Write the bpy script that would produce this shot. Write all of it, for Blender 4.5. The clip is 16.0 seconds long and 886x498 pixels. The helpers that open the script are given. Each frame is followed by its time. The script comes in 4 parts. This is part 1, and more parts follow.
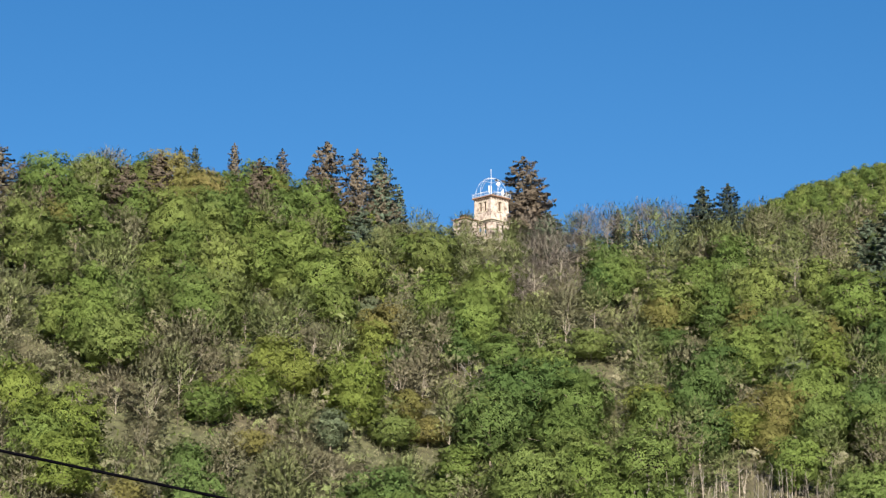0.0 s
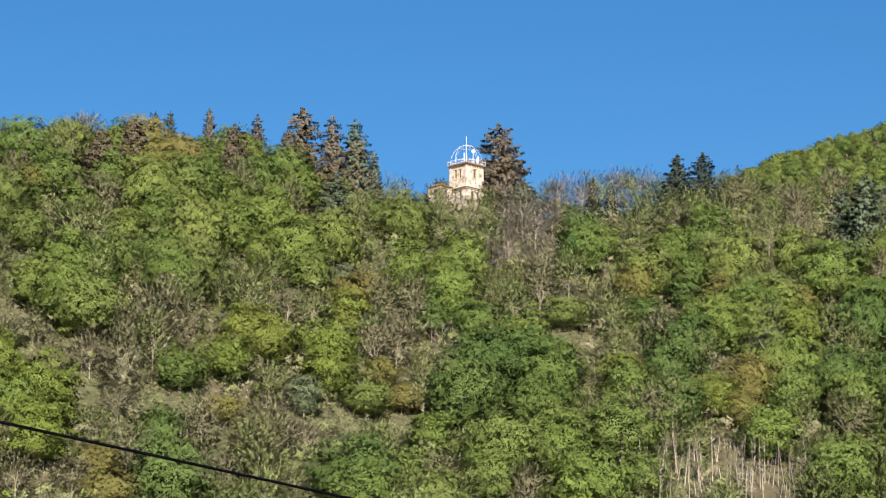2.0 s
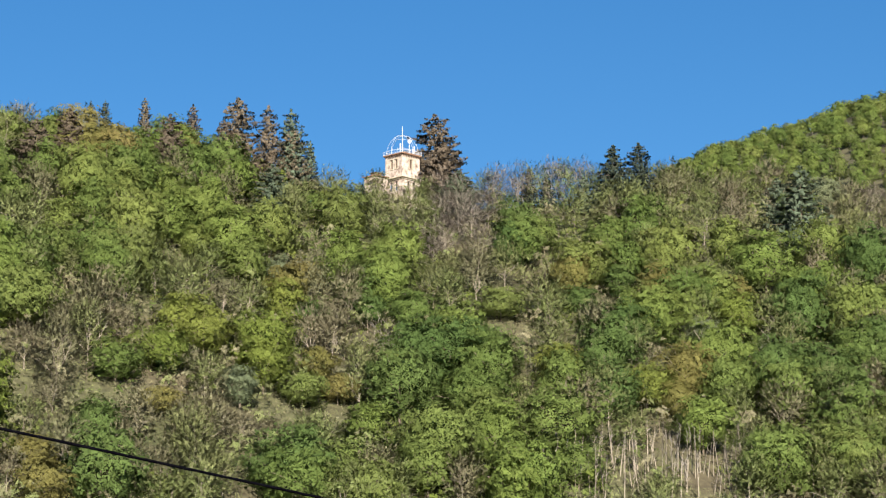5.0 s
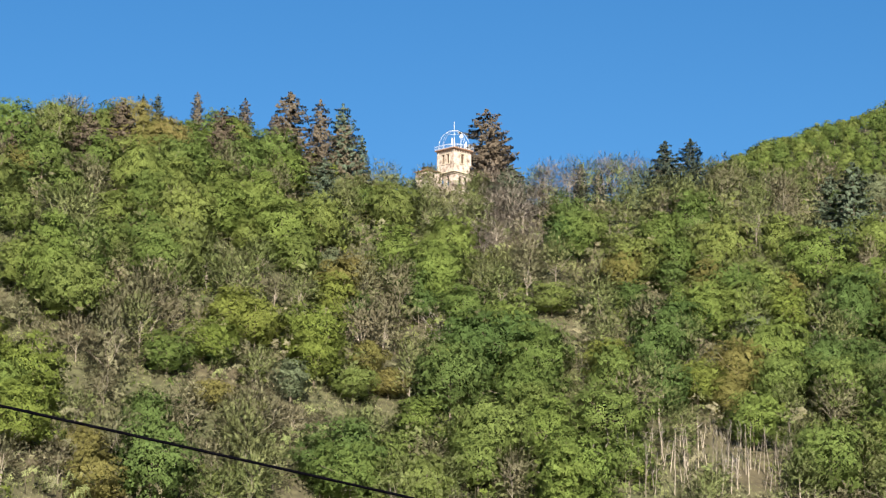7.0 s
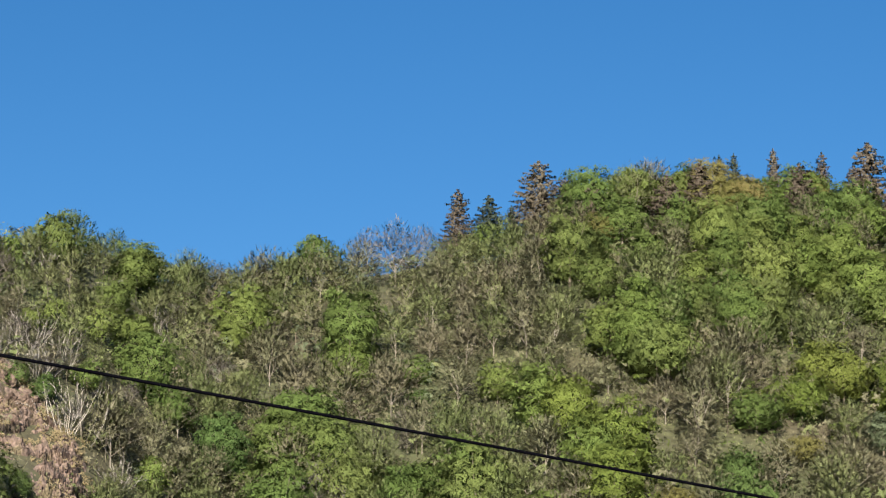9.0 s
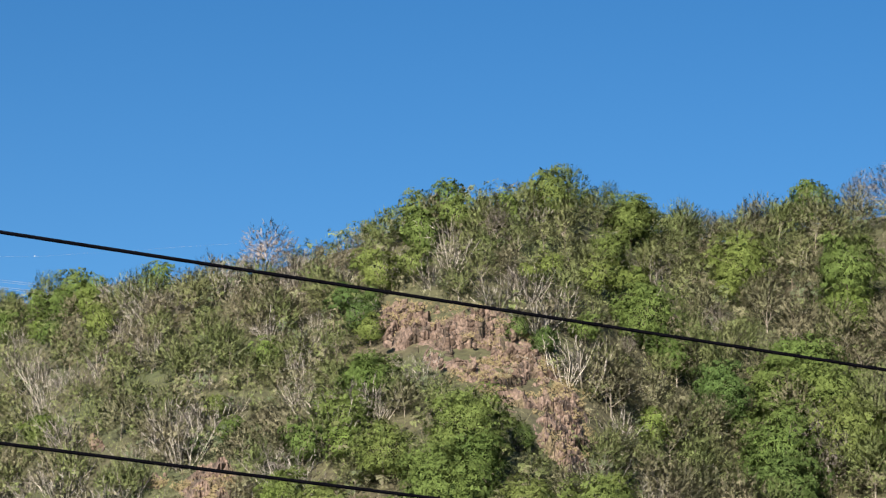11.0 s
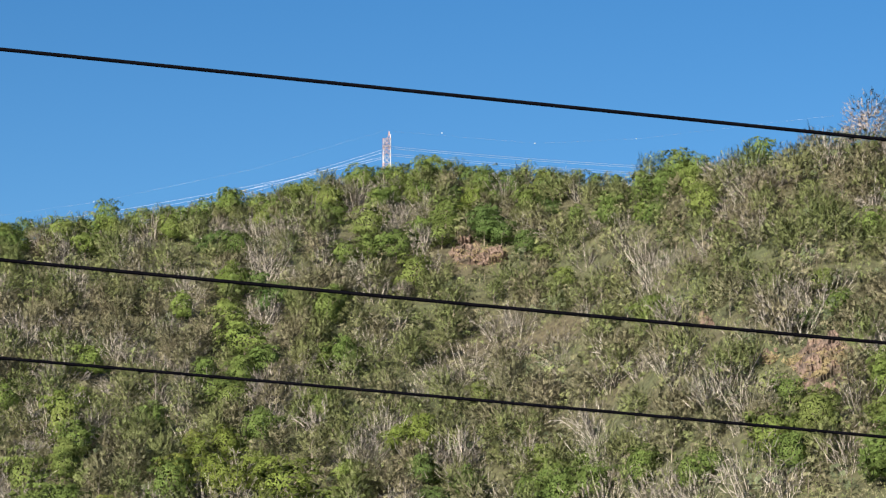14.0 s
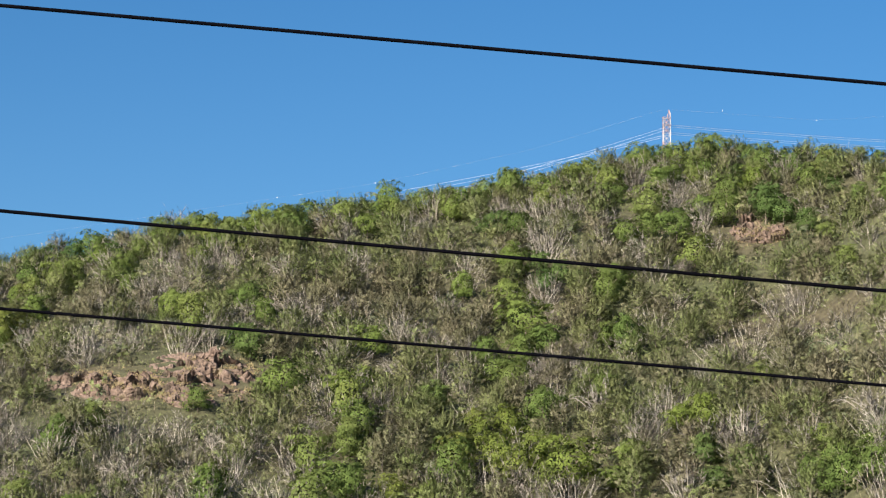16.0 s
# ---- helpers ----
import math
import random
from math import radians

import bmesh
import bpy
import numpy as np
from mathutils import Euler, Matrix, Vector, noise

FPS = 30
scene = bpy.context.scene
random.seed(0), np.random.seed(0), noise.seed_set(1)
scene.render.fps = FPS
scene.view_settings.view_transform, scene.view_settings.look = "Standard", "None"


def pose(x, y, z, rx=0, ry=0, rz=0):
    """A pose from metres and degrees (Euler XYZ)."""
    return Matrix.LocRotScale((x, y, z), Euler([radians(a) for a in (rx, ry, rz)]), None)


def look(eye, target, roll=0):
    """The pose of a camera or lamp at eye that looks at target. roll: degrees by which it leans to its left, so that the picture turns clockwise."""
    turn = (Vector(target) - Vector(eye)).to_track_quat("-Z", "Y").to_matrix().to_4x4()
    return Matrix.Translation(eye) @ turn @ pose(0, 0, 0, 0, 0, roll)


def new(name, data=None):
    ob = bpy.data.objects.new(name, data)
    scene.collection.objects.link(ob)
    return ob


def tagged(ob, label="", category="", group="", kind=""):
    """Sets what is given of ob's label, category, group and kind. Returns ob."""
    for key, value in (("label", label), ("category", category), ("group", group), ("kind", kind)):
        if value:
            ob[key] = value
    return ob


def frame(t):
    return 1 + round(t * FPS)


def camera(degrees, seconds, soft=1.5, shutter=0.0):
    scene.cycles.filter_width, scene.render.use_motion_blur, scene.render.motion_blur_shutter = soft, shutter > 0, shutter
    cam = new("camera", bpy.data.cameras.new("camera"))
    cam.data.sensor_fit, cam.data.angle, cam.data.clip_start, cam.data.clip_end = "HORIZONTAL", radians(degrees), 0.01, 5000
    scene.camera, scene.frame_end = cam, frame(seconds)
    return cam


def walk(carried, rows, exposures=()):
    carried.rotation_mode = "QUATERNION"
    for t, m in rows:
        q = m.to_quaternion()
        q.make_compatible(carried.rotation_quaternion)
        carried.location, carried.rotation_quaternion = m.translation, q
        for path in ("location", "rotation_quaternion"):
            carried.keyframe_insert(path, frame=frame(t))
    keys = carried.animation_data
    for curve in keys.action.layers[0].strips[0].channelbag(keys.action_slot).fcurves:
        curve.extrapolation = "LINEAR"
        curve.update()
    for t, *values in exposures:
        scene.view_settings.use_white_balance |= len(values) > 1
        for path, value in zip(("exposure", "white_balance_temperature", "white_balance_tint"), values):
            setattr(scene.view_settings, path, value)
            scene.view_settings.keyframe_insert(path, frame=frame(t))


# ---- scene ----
# The camera stands at the foot of the valley and pans over the hill.
cam = camera(19.0, 16.0, soft=1.25)
TURN = [
    (0, 0.759, 12.739, -0.188), (0.5, 0.684, 12.139, -0.432), (1, 0.493, 12.021, -0.358), (1.5, 0.330, 12.016, -0.065),
    (2, 0.199, 12.023, 0.063), (2.5, 0.083, 12.023, -0.003), (3, 0.002, 12.003, -0.001), (3.5, -0.171, 12.043, -0.304),
    (4, -1.019, 11.983, -0.456), (6.5, -1.080, 11.664, 0.037), (7, -0.085, 11.701, 0.309), (7.5, 4.108, 11.763, 0.652),
    (8, 7.192, 11.763, 0.090), (8.5, 9.789, 12.503, -0.117), (9, 12.753, 12.958, -0.021), (9.5, 15.815, 13.110, -0.131),
    (9.7, 16.826, 13.096, -0.192), (11.8, 27.060, 10.698, 0.163), (12, 27.732, 10.426, 0.026), (12.5, 30.080, 9.746, 0.339),
    (13, 32.577, 9.432, 0.138), (13.5, 34.786, 9.222, 0.069), (14, 36.860, 9.149, -0.049), (14.5, 37.804, 9.057, -0.317),
    (15, 38.437, 9.180, 0.103), (15.5, 40.429, 9.311, 0.619), (16, 42.994, 8.678, 0.572)]
EYE = 1.6
SWAY = np.array([   # the small drift of the hands: seconds, x, y, z
    (0, 0, 0.010, 0.058), (1.5, 0.001, 0.010, 0.067), (3.5, 0.005, 0.010, 0.089), (6.5, -0.005, 0.016, 0.088), (7, -0.014, 0.021, 0.055), (9, -0.034, 0.035, 0),
    (9.7, -0.037, 0.037, 0.014), (11.8, -0.083, 0.049, -0.019), (12.5, -0.085, 0.057, -0.046), (14.5, 0.028, -0.029, -0.080), (15, 0.061, -0.061, -0.090), (16, 0.129, -0.138, -0.136)])

def sway(t):
    return [float(np.interp(t, SWAY[:, 0], SWAY[:, k])) for k in (1, 2, 3)]

walk(cam, [(t, Matrix.Translation(sway(t)) @ pose(0, 0, EYE, 90 + up, 0, yaw) @ pose(0, 0, 0, 0, 0, roll)) for t, yaw, up, roll in TURN],
     [(0, 1.44, 6500, 10), (0.4, 1.5, 7250, 10), (1, 1.54, 7100, 10), (1.5, 1.54, 6850, 10), (2, 1.54, 6700, 10), (4, 1.54, 6650, 10),
      (6.5, 1.58, 6750, 10), (8, 1.56, 6700, 10), (9, 1.42, 6500, 10), (12.5, 1.38, 6550, 10), (14, 1.44, 6600, 10), (16, 1.44, 6600, 10)])

# ---- light: clear sky, sun behind the camera ----
SUN_UP, SUN_TURN = 25.0, 172.0          # degrees above the horizon, clockwise from north (+y)
world = bpy.data.worlds.new("sky")
scene.world = world
world.use_nodes = True
wn = world.node_tree.nodes
sky = wn.new("ShaderNodeTexSky")
sky.sky_type = "NISHITA"
sky.sun_disc = False
sky.sun_elevation, sky.sun_rotation = radians(SUN_UP), radians(SUN_TURN)
sky.altitude, sky.air_density, sky.dust_density, sky.ozone_density = 1000, 1.0, 1.2, 4.5
wn["Background"].inputs["Strength"].default_value = 0.0425
rich = wn.new("ShaderNodeHueSaturation")
rich.inputs["Saturation"].default_value = 1.235
world.node_tree.links.new(sky.outputs[0], rich.inputs["Color"])
world.node_tree.links.new(rich.outputs[0], wn["Background"].inputs["Color"])
sun = new("sun", bpy.data.lights.new("sun", "SUN"))
sun.data.energy, sun.data.angle, sun.data.color = 4.4, radians(0.53), (1.0, 0.91, 0.76)
a, e = radians(SUN_TURN), radians(SUN_UP)
sun.matrix_world = look(Vector((math.sin(a) * math.cos(e), math.cos(a) * math.cos(e), math.sin(e))) * 300, (0, 0, 0))

# ---- materials ----
def material(name):
    m = bpy.data.materials.new(name)
    m.use_nodes = True
    return m, m.node_tree.nodes, m.node_tree.links

def ramp(nodes, stops):
    r = nodes.new("ShaderNodeValToRGB")
    while len(r.color_ramp.elements) < len(stops):
        r.color_ramp.elements.new(0.5)
    for el, (p, c) in zip(r.color_ramp.elements, stops):
        el.position, el.color = p, (*c, 1)
    return r

def noise_node(nodes, links, scale, detail=4.0, coords="Object"):
    n = nodes.new("ShaderNodeTexNoise")
    n.inputs["Scale"].default_value, n.inputs["Detail"].default_value = scale, detail
    tc = nodes.new("ShaderNodeTexCoord")
    links.new(tc.outputs[coords], n.inputs["Vector"])
    return n

def leaf_material(name, c0, c1, c2, thin=0.50, fine=4.6, cover=0.50, swing=0.24):
    """Foliage: each tree has its own tone between c0 and c2, each spray varies round it and is cut into small leaves.
    The sprays shade by the rounding of the crown that they belong to."""
    m, nodes, links = material(name)
    nodes.remove(nodes["Principled BSDF"])
    info, geo, att = nodes.new("ShaderNodeObjectInfo"), nodes.new("ShaderNodeNewGeometry"), nodes.new("ShaderNodeAttribute")
    att.attribute_name = "vary"
    add = nodes.new("ShaderNodeMath"); add.operation = "ADD"
    links.new(info.outputs["Random"], add.inputs[0]); links.new(att.outputs["Fac"], add.inputs[1])
    fr = nodes.new("ShaderNodeMath"); fr.operation = "FRACT"
    links.new(add.outputs[0], fr.inputs[0])
    r = ramp(nodes, [(0, c0), (0.5, c1), (1, c2)])
    links.new(fr.outputs[0], r.inputs[0])
    hsv = nodes.new("ShaderNodeHueSaturation")
    val = nodes.new("ShaderNodeMapRange")
    val.inputs["To Min"].default_value, val.inputs["To Max"].default_value = 1 - swing, 1 + swing
    links.new(geo.outputs["Random Per Island"], val.inputs["Value"])
    links.new(val.outputs[0], hsv.inputs["Value"]); links.new(r.outputs[0], hsv.inputs["Color"])
    rounding, turn = nodes.new("ShaderNodeAttribute"), nodes.new("ShaderNodeVectorTransform")
    rounding.attribute_name = "rounding"
    turn.vector_type, turn.convert_from, turn.convert_to = "NORMAL", "OBJECT", "WORLD"
    links.new(rounding.outputs["Vector"], turn.inputs[0])
    dif, tr, mix = nodes.new("ShaderNodeBsdfDiffuse"), nodes.new("ShaderNodeBsdfTranslucent"), nodes.new("ShaderNodeMixShader")
    for b in (dif, tr):
        links.new(hsv.outputs[0], b.inputs["Color"])
        links.new(turn.outputs[0], b.inputs["Normal"])
    mix.inputs[0].default_value = thin
    links.new(dif.outputs[0], mix.inputs[1]); links.new(tr.outputs[0], mix.inputs[2])
    holes = noise_node(nodes, links, fine, 3.0)
    cut = nodes.new("ShaderNodeMath"); cut.operation = "LESS_THAN"
    cut.inputs[1].default_value = 0.5 + (cover - 0.5) * 0.5
    links.new(holes.outputs["Fac"], cut.inputs[0])
    clear, out = nodes.new("ShaderNodeBsdfTransparent"), nodes.new("ShaderNodeMixShader")
    links.new(cut.outputs[0], out.inputs[0])
    links.new(clear.outputs[0], out.inputs[1]); links.new(mix.outputs[0], out.inputs[2])
    links.new(out.outputs[0], nodes["Material Output"].inputs["Surface"])
    return m

def plain(name, c0, c1, scale=3.0, rough=0.8, metal=0.0, bump=0.0, shine=0.5):
    m, nodes, links = material(name)
    n = noise_node(nodes, links, scale)
    r = ramp(nodes, [(0.3, c0), (0.7, c1)])
    links.new(n.outputs["Fac"], r.inputs[0])
    b = nodes["Principled BSDF"]
    links.new(r.outputs[0], b.inputs["Base Color"])
    b.inputs["Roughness"].default_value, b.inputs["Metallic"].default_value, b.inputs["Specular IOR Level"].default_value = rough, metal, shine
    if bump:
        bp = nodes.new("ShaderNodeBump")
        bp.inputs["Strength"].default_value = bump
        links.new(n.outputs["Fac"], bp.inputs["Height"]); links.new(bp.outputs[0], b.inputs["Normal"])
    return m

LEAF = {
    "fresh": leaf_material("fresh_leaves", (0.164, 0.232, 0.066), (0.186, 0.248, 0.072), (0.214, 0.262, 0.084)),
    "mid": leaf_material("green_leaves", (0.132, 0.196, 0.060), (0.156, 0.216, 0.067), (0.188, 0.232, 0.078)),
    "dark": leaf_material("dark_leaves", (0.092, 0.152, 0.052), (0.110, 0.172, 0.058), (0.132, 0.190, 0.064)),
    "lime": leaf_material("yellow_green_leaves", (0.170, 0.228, 0.058), (0.192, 0.242, 0.062), (0.218, 0.250, 0.070)),
    "amber": leaf_material("amber_young_leaves", (0.204, 0.206, 0.072), (0.222, 0.208, 0.078), (0.240, 0.208, 0.086)),
    "olive": leaf_material("olive_budding_leaves", (0.202, 0.250, 0.102), (0.228, 0.266, 0.117), (0.250, 0.270, 0.131), 0.32, 10.0, 0.48, 0.18),
    "bud": leaf_material("brown_budding_twigs", (0.226, 0.232, 0.140), (0.250, 0.242, 0.155), (0.274, 0.250, 0.173), 0.32, 10.0, 0.49, 0.18),
    "bloom": leaf_material("pale_pink_grey_crown", (0.400, 0.345, 0.325), (0.450, 0.390, 0.366), (0.425, 0.368, 0.350), 0.3, 9.0, 0.44, 0.14),
    "pale": leaf_material("grey_green_leaves", (0.168, 0.208, 0.126), (0.190, 0.226, 0.138), (0.212, 0.240, 0.148)),
    "twig": leaf_material("grey_bare_twigs", (0.400, 0.360, 0.330), (0.460, 0.420, 0.388), (0.520, 0.480, 0.446), 0.15, 5.0, 0.66, 0.2),
    "mist": leaf_material("grey_brown_twigs", (0.285, 0.252, 0.220), (0.325, 0.288, 0.258), (0.365, 0.325, 0.298), 0.28, 10.0, 0.42, 0.18),
    "rust": leaf_material("brown_needles", (0.140, 0.116, 0.092), (0.164, 0.136, 0.106), (0.176, 0.154, 0.112), 0.25, 4.6, 0.66),
    "needle": leaf_material("dark_needles", (0.044, 0.058, 0.046), (0.055, 0.071, 0.054), (0.067, 0.086, 0.062), 0.1, 4.6, 0.66),
    "needle_green": leaf_material("green_needles", (0.093, 0.124, 0.090), (0.107, 0.141, 0.098), (0.123, 0.156, 0.104), 0.1, 4.6, 0.66)}
BARK = plain("bark", (0.10, 0.08, 0.06), (0.20, 0.17, 0.13), 2.0)
PALE_BARK = plain("pale_bark", (0.34, 0.31, 0.275), (0.50, 0.46, 0.415), 2.0)
GREY_TWIG = plain("grey_twigs", (0.19, 0.165, 0.135), (0.33, 0.29, 0.245), 1.0)

def ground_material():
    m, nodes, links = material("hill_ground")
    big, small = noise_node(nodes, links, 0.03, 5), noise_node(nodes, links, 0.6, 6)
    r1 = ramp(nodes, [(0.35, (0.078, 0.070, 0.046)), (0.5, (0.070, 0.074, 0.040)), (0.68, (0.058, 0.074, 0.034))])
    r2 = ramp(nodes, [(0.3, (0.55, 0.5, 0.45)), (0.7, (1.3, 1.25, 1.1))])
    links.new(big.outputs["Fac"], r1.inputs[0]); links.new(small.outputs["Fac"], r2.inputs[0])
    mul = nodes.new("ShaderNodeMix"); mul.data_type = "RGBA"; mul.blend_type = "MULTIPLY"; mul.inputs[0].default_value = 1
    links.new(r1.outputs[0], mul.inputs[6]); links.new(r2.outputs[0], mul.inputs[7])
    b = nodes["Principled BSDF"]
    links.new(mul.outputs[2], b.inputs["Base Color"]); b.inputs["Roughness"].default_value = 0.95
    bp = nodes.new("ShaderNodeBump"); bp.inputs["Distance"].default_value = 0.5
    links.new(small.outputs["Fac"], bp.inputs["Height"]); links.new(bp.outputs[0], b.inputs["Normal"])
    return m

GROUND = ground_material()

# ---- the hill: one sheet of ground, in rings round the camera's foot ----
# bearing (degrees left of north), ridge distance, ridge elevation angle
RIDGE = np.array([
    (-60, 640, 8.0), (-30, 640, 12.2), (-14, 640, 12.4), (-9, 630, 12.45), (-7, 620, 12.6), (-5, 615, 12.75), (-2, 605, 12.75), (0.5, 600, 12.85), (2, 595, 12.9), (4, 585, 13.4),
    (6, 575, 13.9), (8.2, 565, 14.1), (10, 560, 13.7), (11.5, 560, 12.8), (14, 570, 12.5), (16.5, 575, 12.1), (18, 555, 12.0),
    (19.5, 520, 12.42), (21, 490, 12.95), (23.5, 475, 12.75), (25.2, 478, 12.1), (27, 485, 11.45), (29, 495, 11.15), (31, 515, 10.75),
    (33, 590, 10.5), (35, 640, 10.62), (38, 655, 10.72), (41, 650, 10.1), (44, 640, 9.6), (47, 630, 9.1), (50, 625, 8.65), (53, 620, 7.9), (60, 640, 6.0), (90, 700, 3.0)])

def ridge(az):
    """Distance and height of the crest at a bearing, smoothed."""
    d = sum(w * np.interp(az + o, RIDGE[:, 0], RIDGE[:, 1]) for o, w in ((-0.8, 0.25), (0, 0.5), (0.8, 0.25)))
    el = sum(w * np.interp(az + o, RIDGE[:, 0], RIDGE[:, 2]) for o, w in ((-0.4, 0.25), (0, 0.5), (0.4, 0.25)))
    return d, EYE + d * math.tan(radians(el))

def height(az, d):
    """Ground height at a bearing and distance."""
    rd, rz = ridge(az)
    foot = rd * 0.58
    x, y = -math.sin(radians(az)) * d, math.cos(radians(az)) * d
    if d < foot:
        z = 7.0 * max(0.0, min(1.0, (d - 60) / (foot - 60))) ** 2
    elif d < rd:
        s = (d - foot) / (rd - foot)
        z = 7.0 + (rz - 7.0) * (0.82 * s + 0.18 * s * s * (3 - 2 * s))
        swell = noise.noise((x * 0.011, y * 0.011, 3.1)) * 9.0 + noise.noise((x * 0.035, y * 0.035, 7.7)) * 3.0
        z += swell * min(1.0, 3.2 * s * (1 - s)) ** 1.5
    else:
        z = rz * max(0.0, 1 - ((d - rd) / 420) ** 2 * 0.8) if d < rd + 400 else rz * max(0.05, 0.27 - (d - rd - 400) / 1500)
    # a further crest closes the view towards the right
    w = max(0.0, min(1.0, -4.4 - az)) * max(0.0, min(1.0, (az + 48) / 12.0))
    if w > 0 and d > 620:
        top = np.interp(az, (-20, -14, -10.2, -9.1, -8.1, -7.1, -6.4, -5.4), (15.4, 15.05, 14.48, 14.12, 13.86, 13.62, 13.38, 12.4))
        if d <= 900:
            back = EYE + d * math.tan(radians(max(0.0, top - 3.2 * ((900 - d) / 220) ** 2)))
        else:
            back = (EYE + 900 * math.tan(radians(top))) * max(0.0, 1 - ((d - 900) / 600) ** 2)
        z = max(z, back * w)
    return z

def spot(az, d):
    return Vector((-math.sin(radians(az)) * d, math.cos(radians(az)) * d, height(az, d)))

def on_hill(az, el, past=1.0):
    """The ground seen at a bearing and elevation angle: distance along the ground."""
    rd, _ = ridge(az)
    lo, hi = rd * 0.55, rd * past
    for d in np.linspace(lo, hi, 60):
        if height(az, d) - EYE >= d * math.tan(radians(el)):
            return d
    return hi

def link(name, verts, faces, mat, parent=None, label="", smooth=False):
    me = bpy.data.meshes.new(name)
    me.from_pydata([tuple(v) for v in verts], [], faces)
    me.materials.append(mat)
    if smooth:
        me.shade_smooth()
    ob = new(name, me)
    ob.parent = parent
    return tagged(ob, label) if label else ob

def part(name, bm, mat, parent=None, label="", smooth=False):
    me = bpy.data.meshes.new(name)
    bm.to_mesh(me); bm.free()
    me.materials.append(mat)
    if smooth:
        me.shade_smooth()
    ob = new(name, me)
    ob.parent = parent
    return tagged(ob, label) if label else ob

def thing(name, place, label, category, group=""):
    ob = new(name)
    ob.location = place
    ob.empty_display_size = 0.3
    return tagged(ob, label, category, group)

def build_ground():
    bearings = np.concatenate([np.arange(-180, -16, 4.0), np.arange(-16, 58, 0.4), np.arange(58, 180, 4.0)])
    rings = np.concatenate([[3, 20, 60, 120, 200], np.arange(250, 760, 9.0), np.arange(760, 1000, 25.0), [1050, 1150, 1300, 1600, 2100, 3000, 4200]])
    verts, faces = [(0, 0, 0)], []
    n = len(bearings)
    for d in rings:
        verts += [tuple(spot(az, d)) for az in bearings]
    for j in range(n):
        faces.append((0, 1 + j, 1 + (j + 1) % n))
    for i in range(len(rings) - 1):
        for j in range(n):
            k = (j + 1) % n
            faces.append((1 + i * n + j, 1 + (i + 1) * n + j, 1 + (i + 1) * n + k, 1 + i * n + k))
    ob = link("ground", verts, faces, GROUND, smooth=True)
    tagged(ob, "hillside ground with leaf litter and rough grass", "ground", kind="structure")

build_ground()

# ---- plants: shapes as loose triangles, shared by single trees and by the joined woods ----
def unit(v):
    return v / np.maximum(np.linalg.norm(v, axis=-1, keepdims=True), 1e-9)

def sprays(rng, at, out, size, spread=0.6, long=1.0):
    """One leaf spray (a triangle) at each place, facing outwards more or less."""
    n = len(at)
    nor = unit(out + rng.normal(0, spread, (n, 3)))
    t = unit(np.cross(nor, rng.normal(0, 1, (n, 3))))
    b = np.cross(nor, t)
    s = (size * rng.uniform(0.6, 1.4, n))[:, None]
    v = np.stack([at - t * s * 0.55 - b * s * 0.35 * long, at + t * s * 0.55 - b * s * 0.30 * long, at + b * s * 0.75 * long + t * s * rng.uniform(-0.3, 0.3, (n, 1))], 1)
    lit = unit(unit(out) + rng.normal(0, 0.14, (n, 3)))
    return np.concatenate([v.reshape(-1, 3), np.repeat(lit, 3, axis=0)], 1)

def rods(pairs):
    """Tapered three-sided limbs: rows of start, end, thickness at both ends."""
    out = []
    for p, q, r0, r1 in pairs:
        p, q = np.array(p, float), np.array(q, float)
        ax = unit(q - p)
        s = unit(np.cross(ax, (0.3, 0.9, 0.2) if abs(ax[2]) > 0.5 else (0, 0, 1)))
        u = np.cross(ax, s)
        ring = [s * math.cos(k * 2.0944) + u * math.sin(k * 2.0944) for k in range(3)]
        for k in range(3):
            i, j = ring[k], ring[(k + 1) % 3]
            out += [p + i * r0, p + j * r0, q + j * r1, p + i * r0, q + j * r1, q + i * r1]
    return np.array(out)

def ball():
    """Corners of the triangles of a round shell."""
    bm = bmesh.new()
    bmesh.ops.create_icosphere(bm, subdivisions=2, radius=1)
    out = np.array([[v.co[:] for v in f.verts] for f in bm.faces])
    bm.free()
    return out

BALL = ball()

def skirt(way):
    """Directions from a crown's middle, drawn out below so that the crown stands full down to the ground."""
    z = np.minimum(way[:, 2:], 0)
    flat = np.maximum(np.sqrt(1 - z * z), 0.25)
    return np.concatenate([way[:, :2] / flat * (1 + 0.22 * z), way[:, 2:]], 1)

def heart(rng, mid, radii, rough=0.2):
    """The dense inside of a crown: an uneven shell of foliage below the outer sprays."""
    v = BALL.reshape(-1, 3)
    a, b = rng.normal(0, 2.6, (2, 3, 3))
    bump = 1 + rough * (np.sin(v @ a) * np.cos(v @ b)).sum(1) * 0.8
    at = mid + skirt(v) * np.array(radii) * bump[:, None]
    return np.concatenate([at, unit(v + np.array((0, 0, 0.25)))], 1)

def puffs(rng, mid, radii, n, size, lo, hi):
    """Loose leafy twigs within a crown, between two shares of its radius."""
    way = unit(rng.normal(0, 1, (n, 3)) + np.array((0, 0, 0.15)))
    at = mid + skirt(way) * np.array(radii) * rng.uniform(lo, hi, (n, 1))
    return sprays(rng, at, way + np.array((0, 0, 0.25)), size, 0.9)

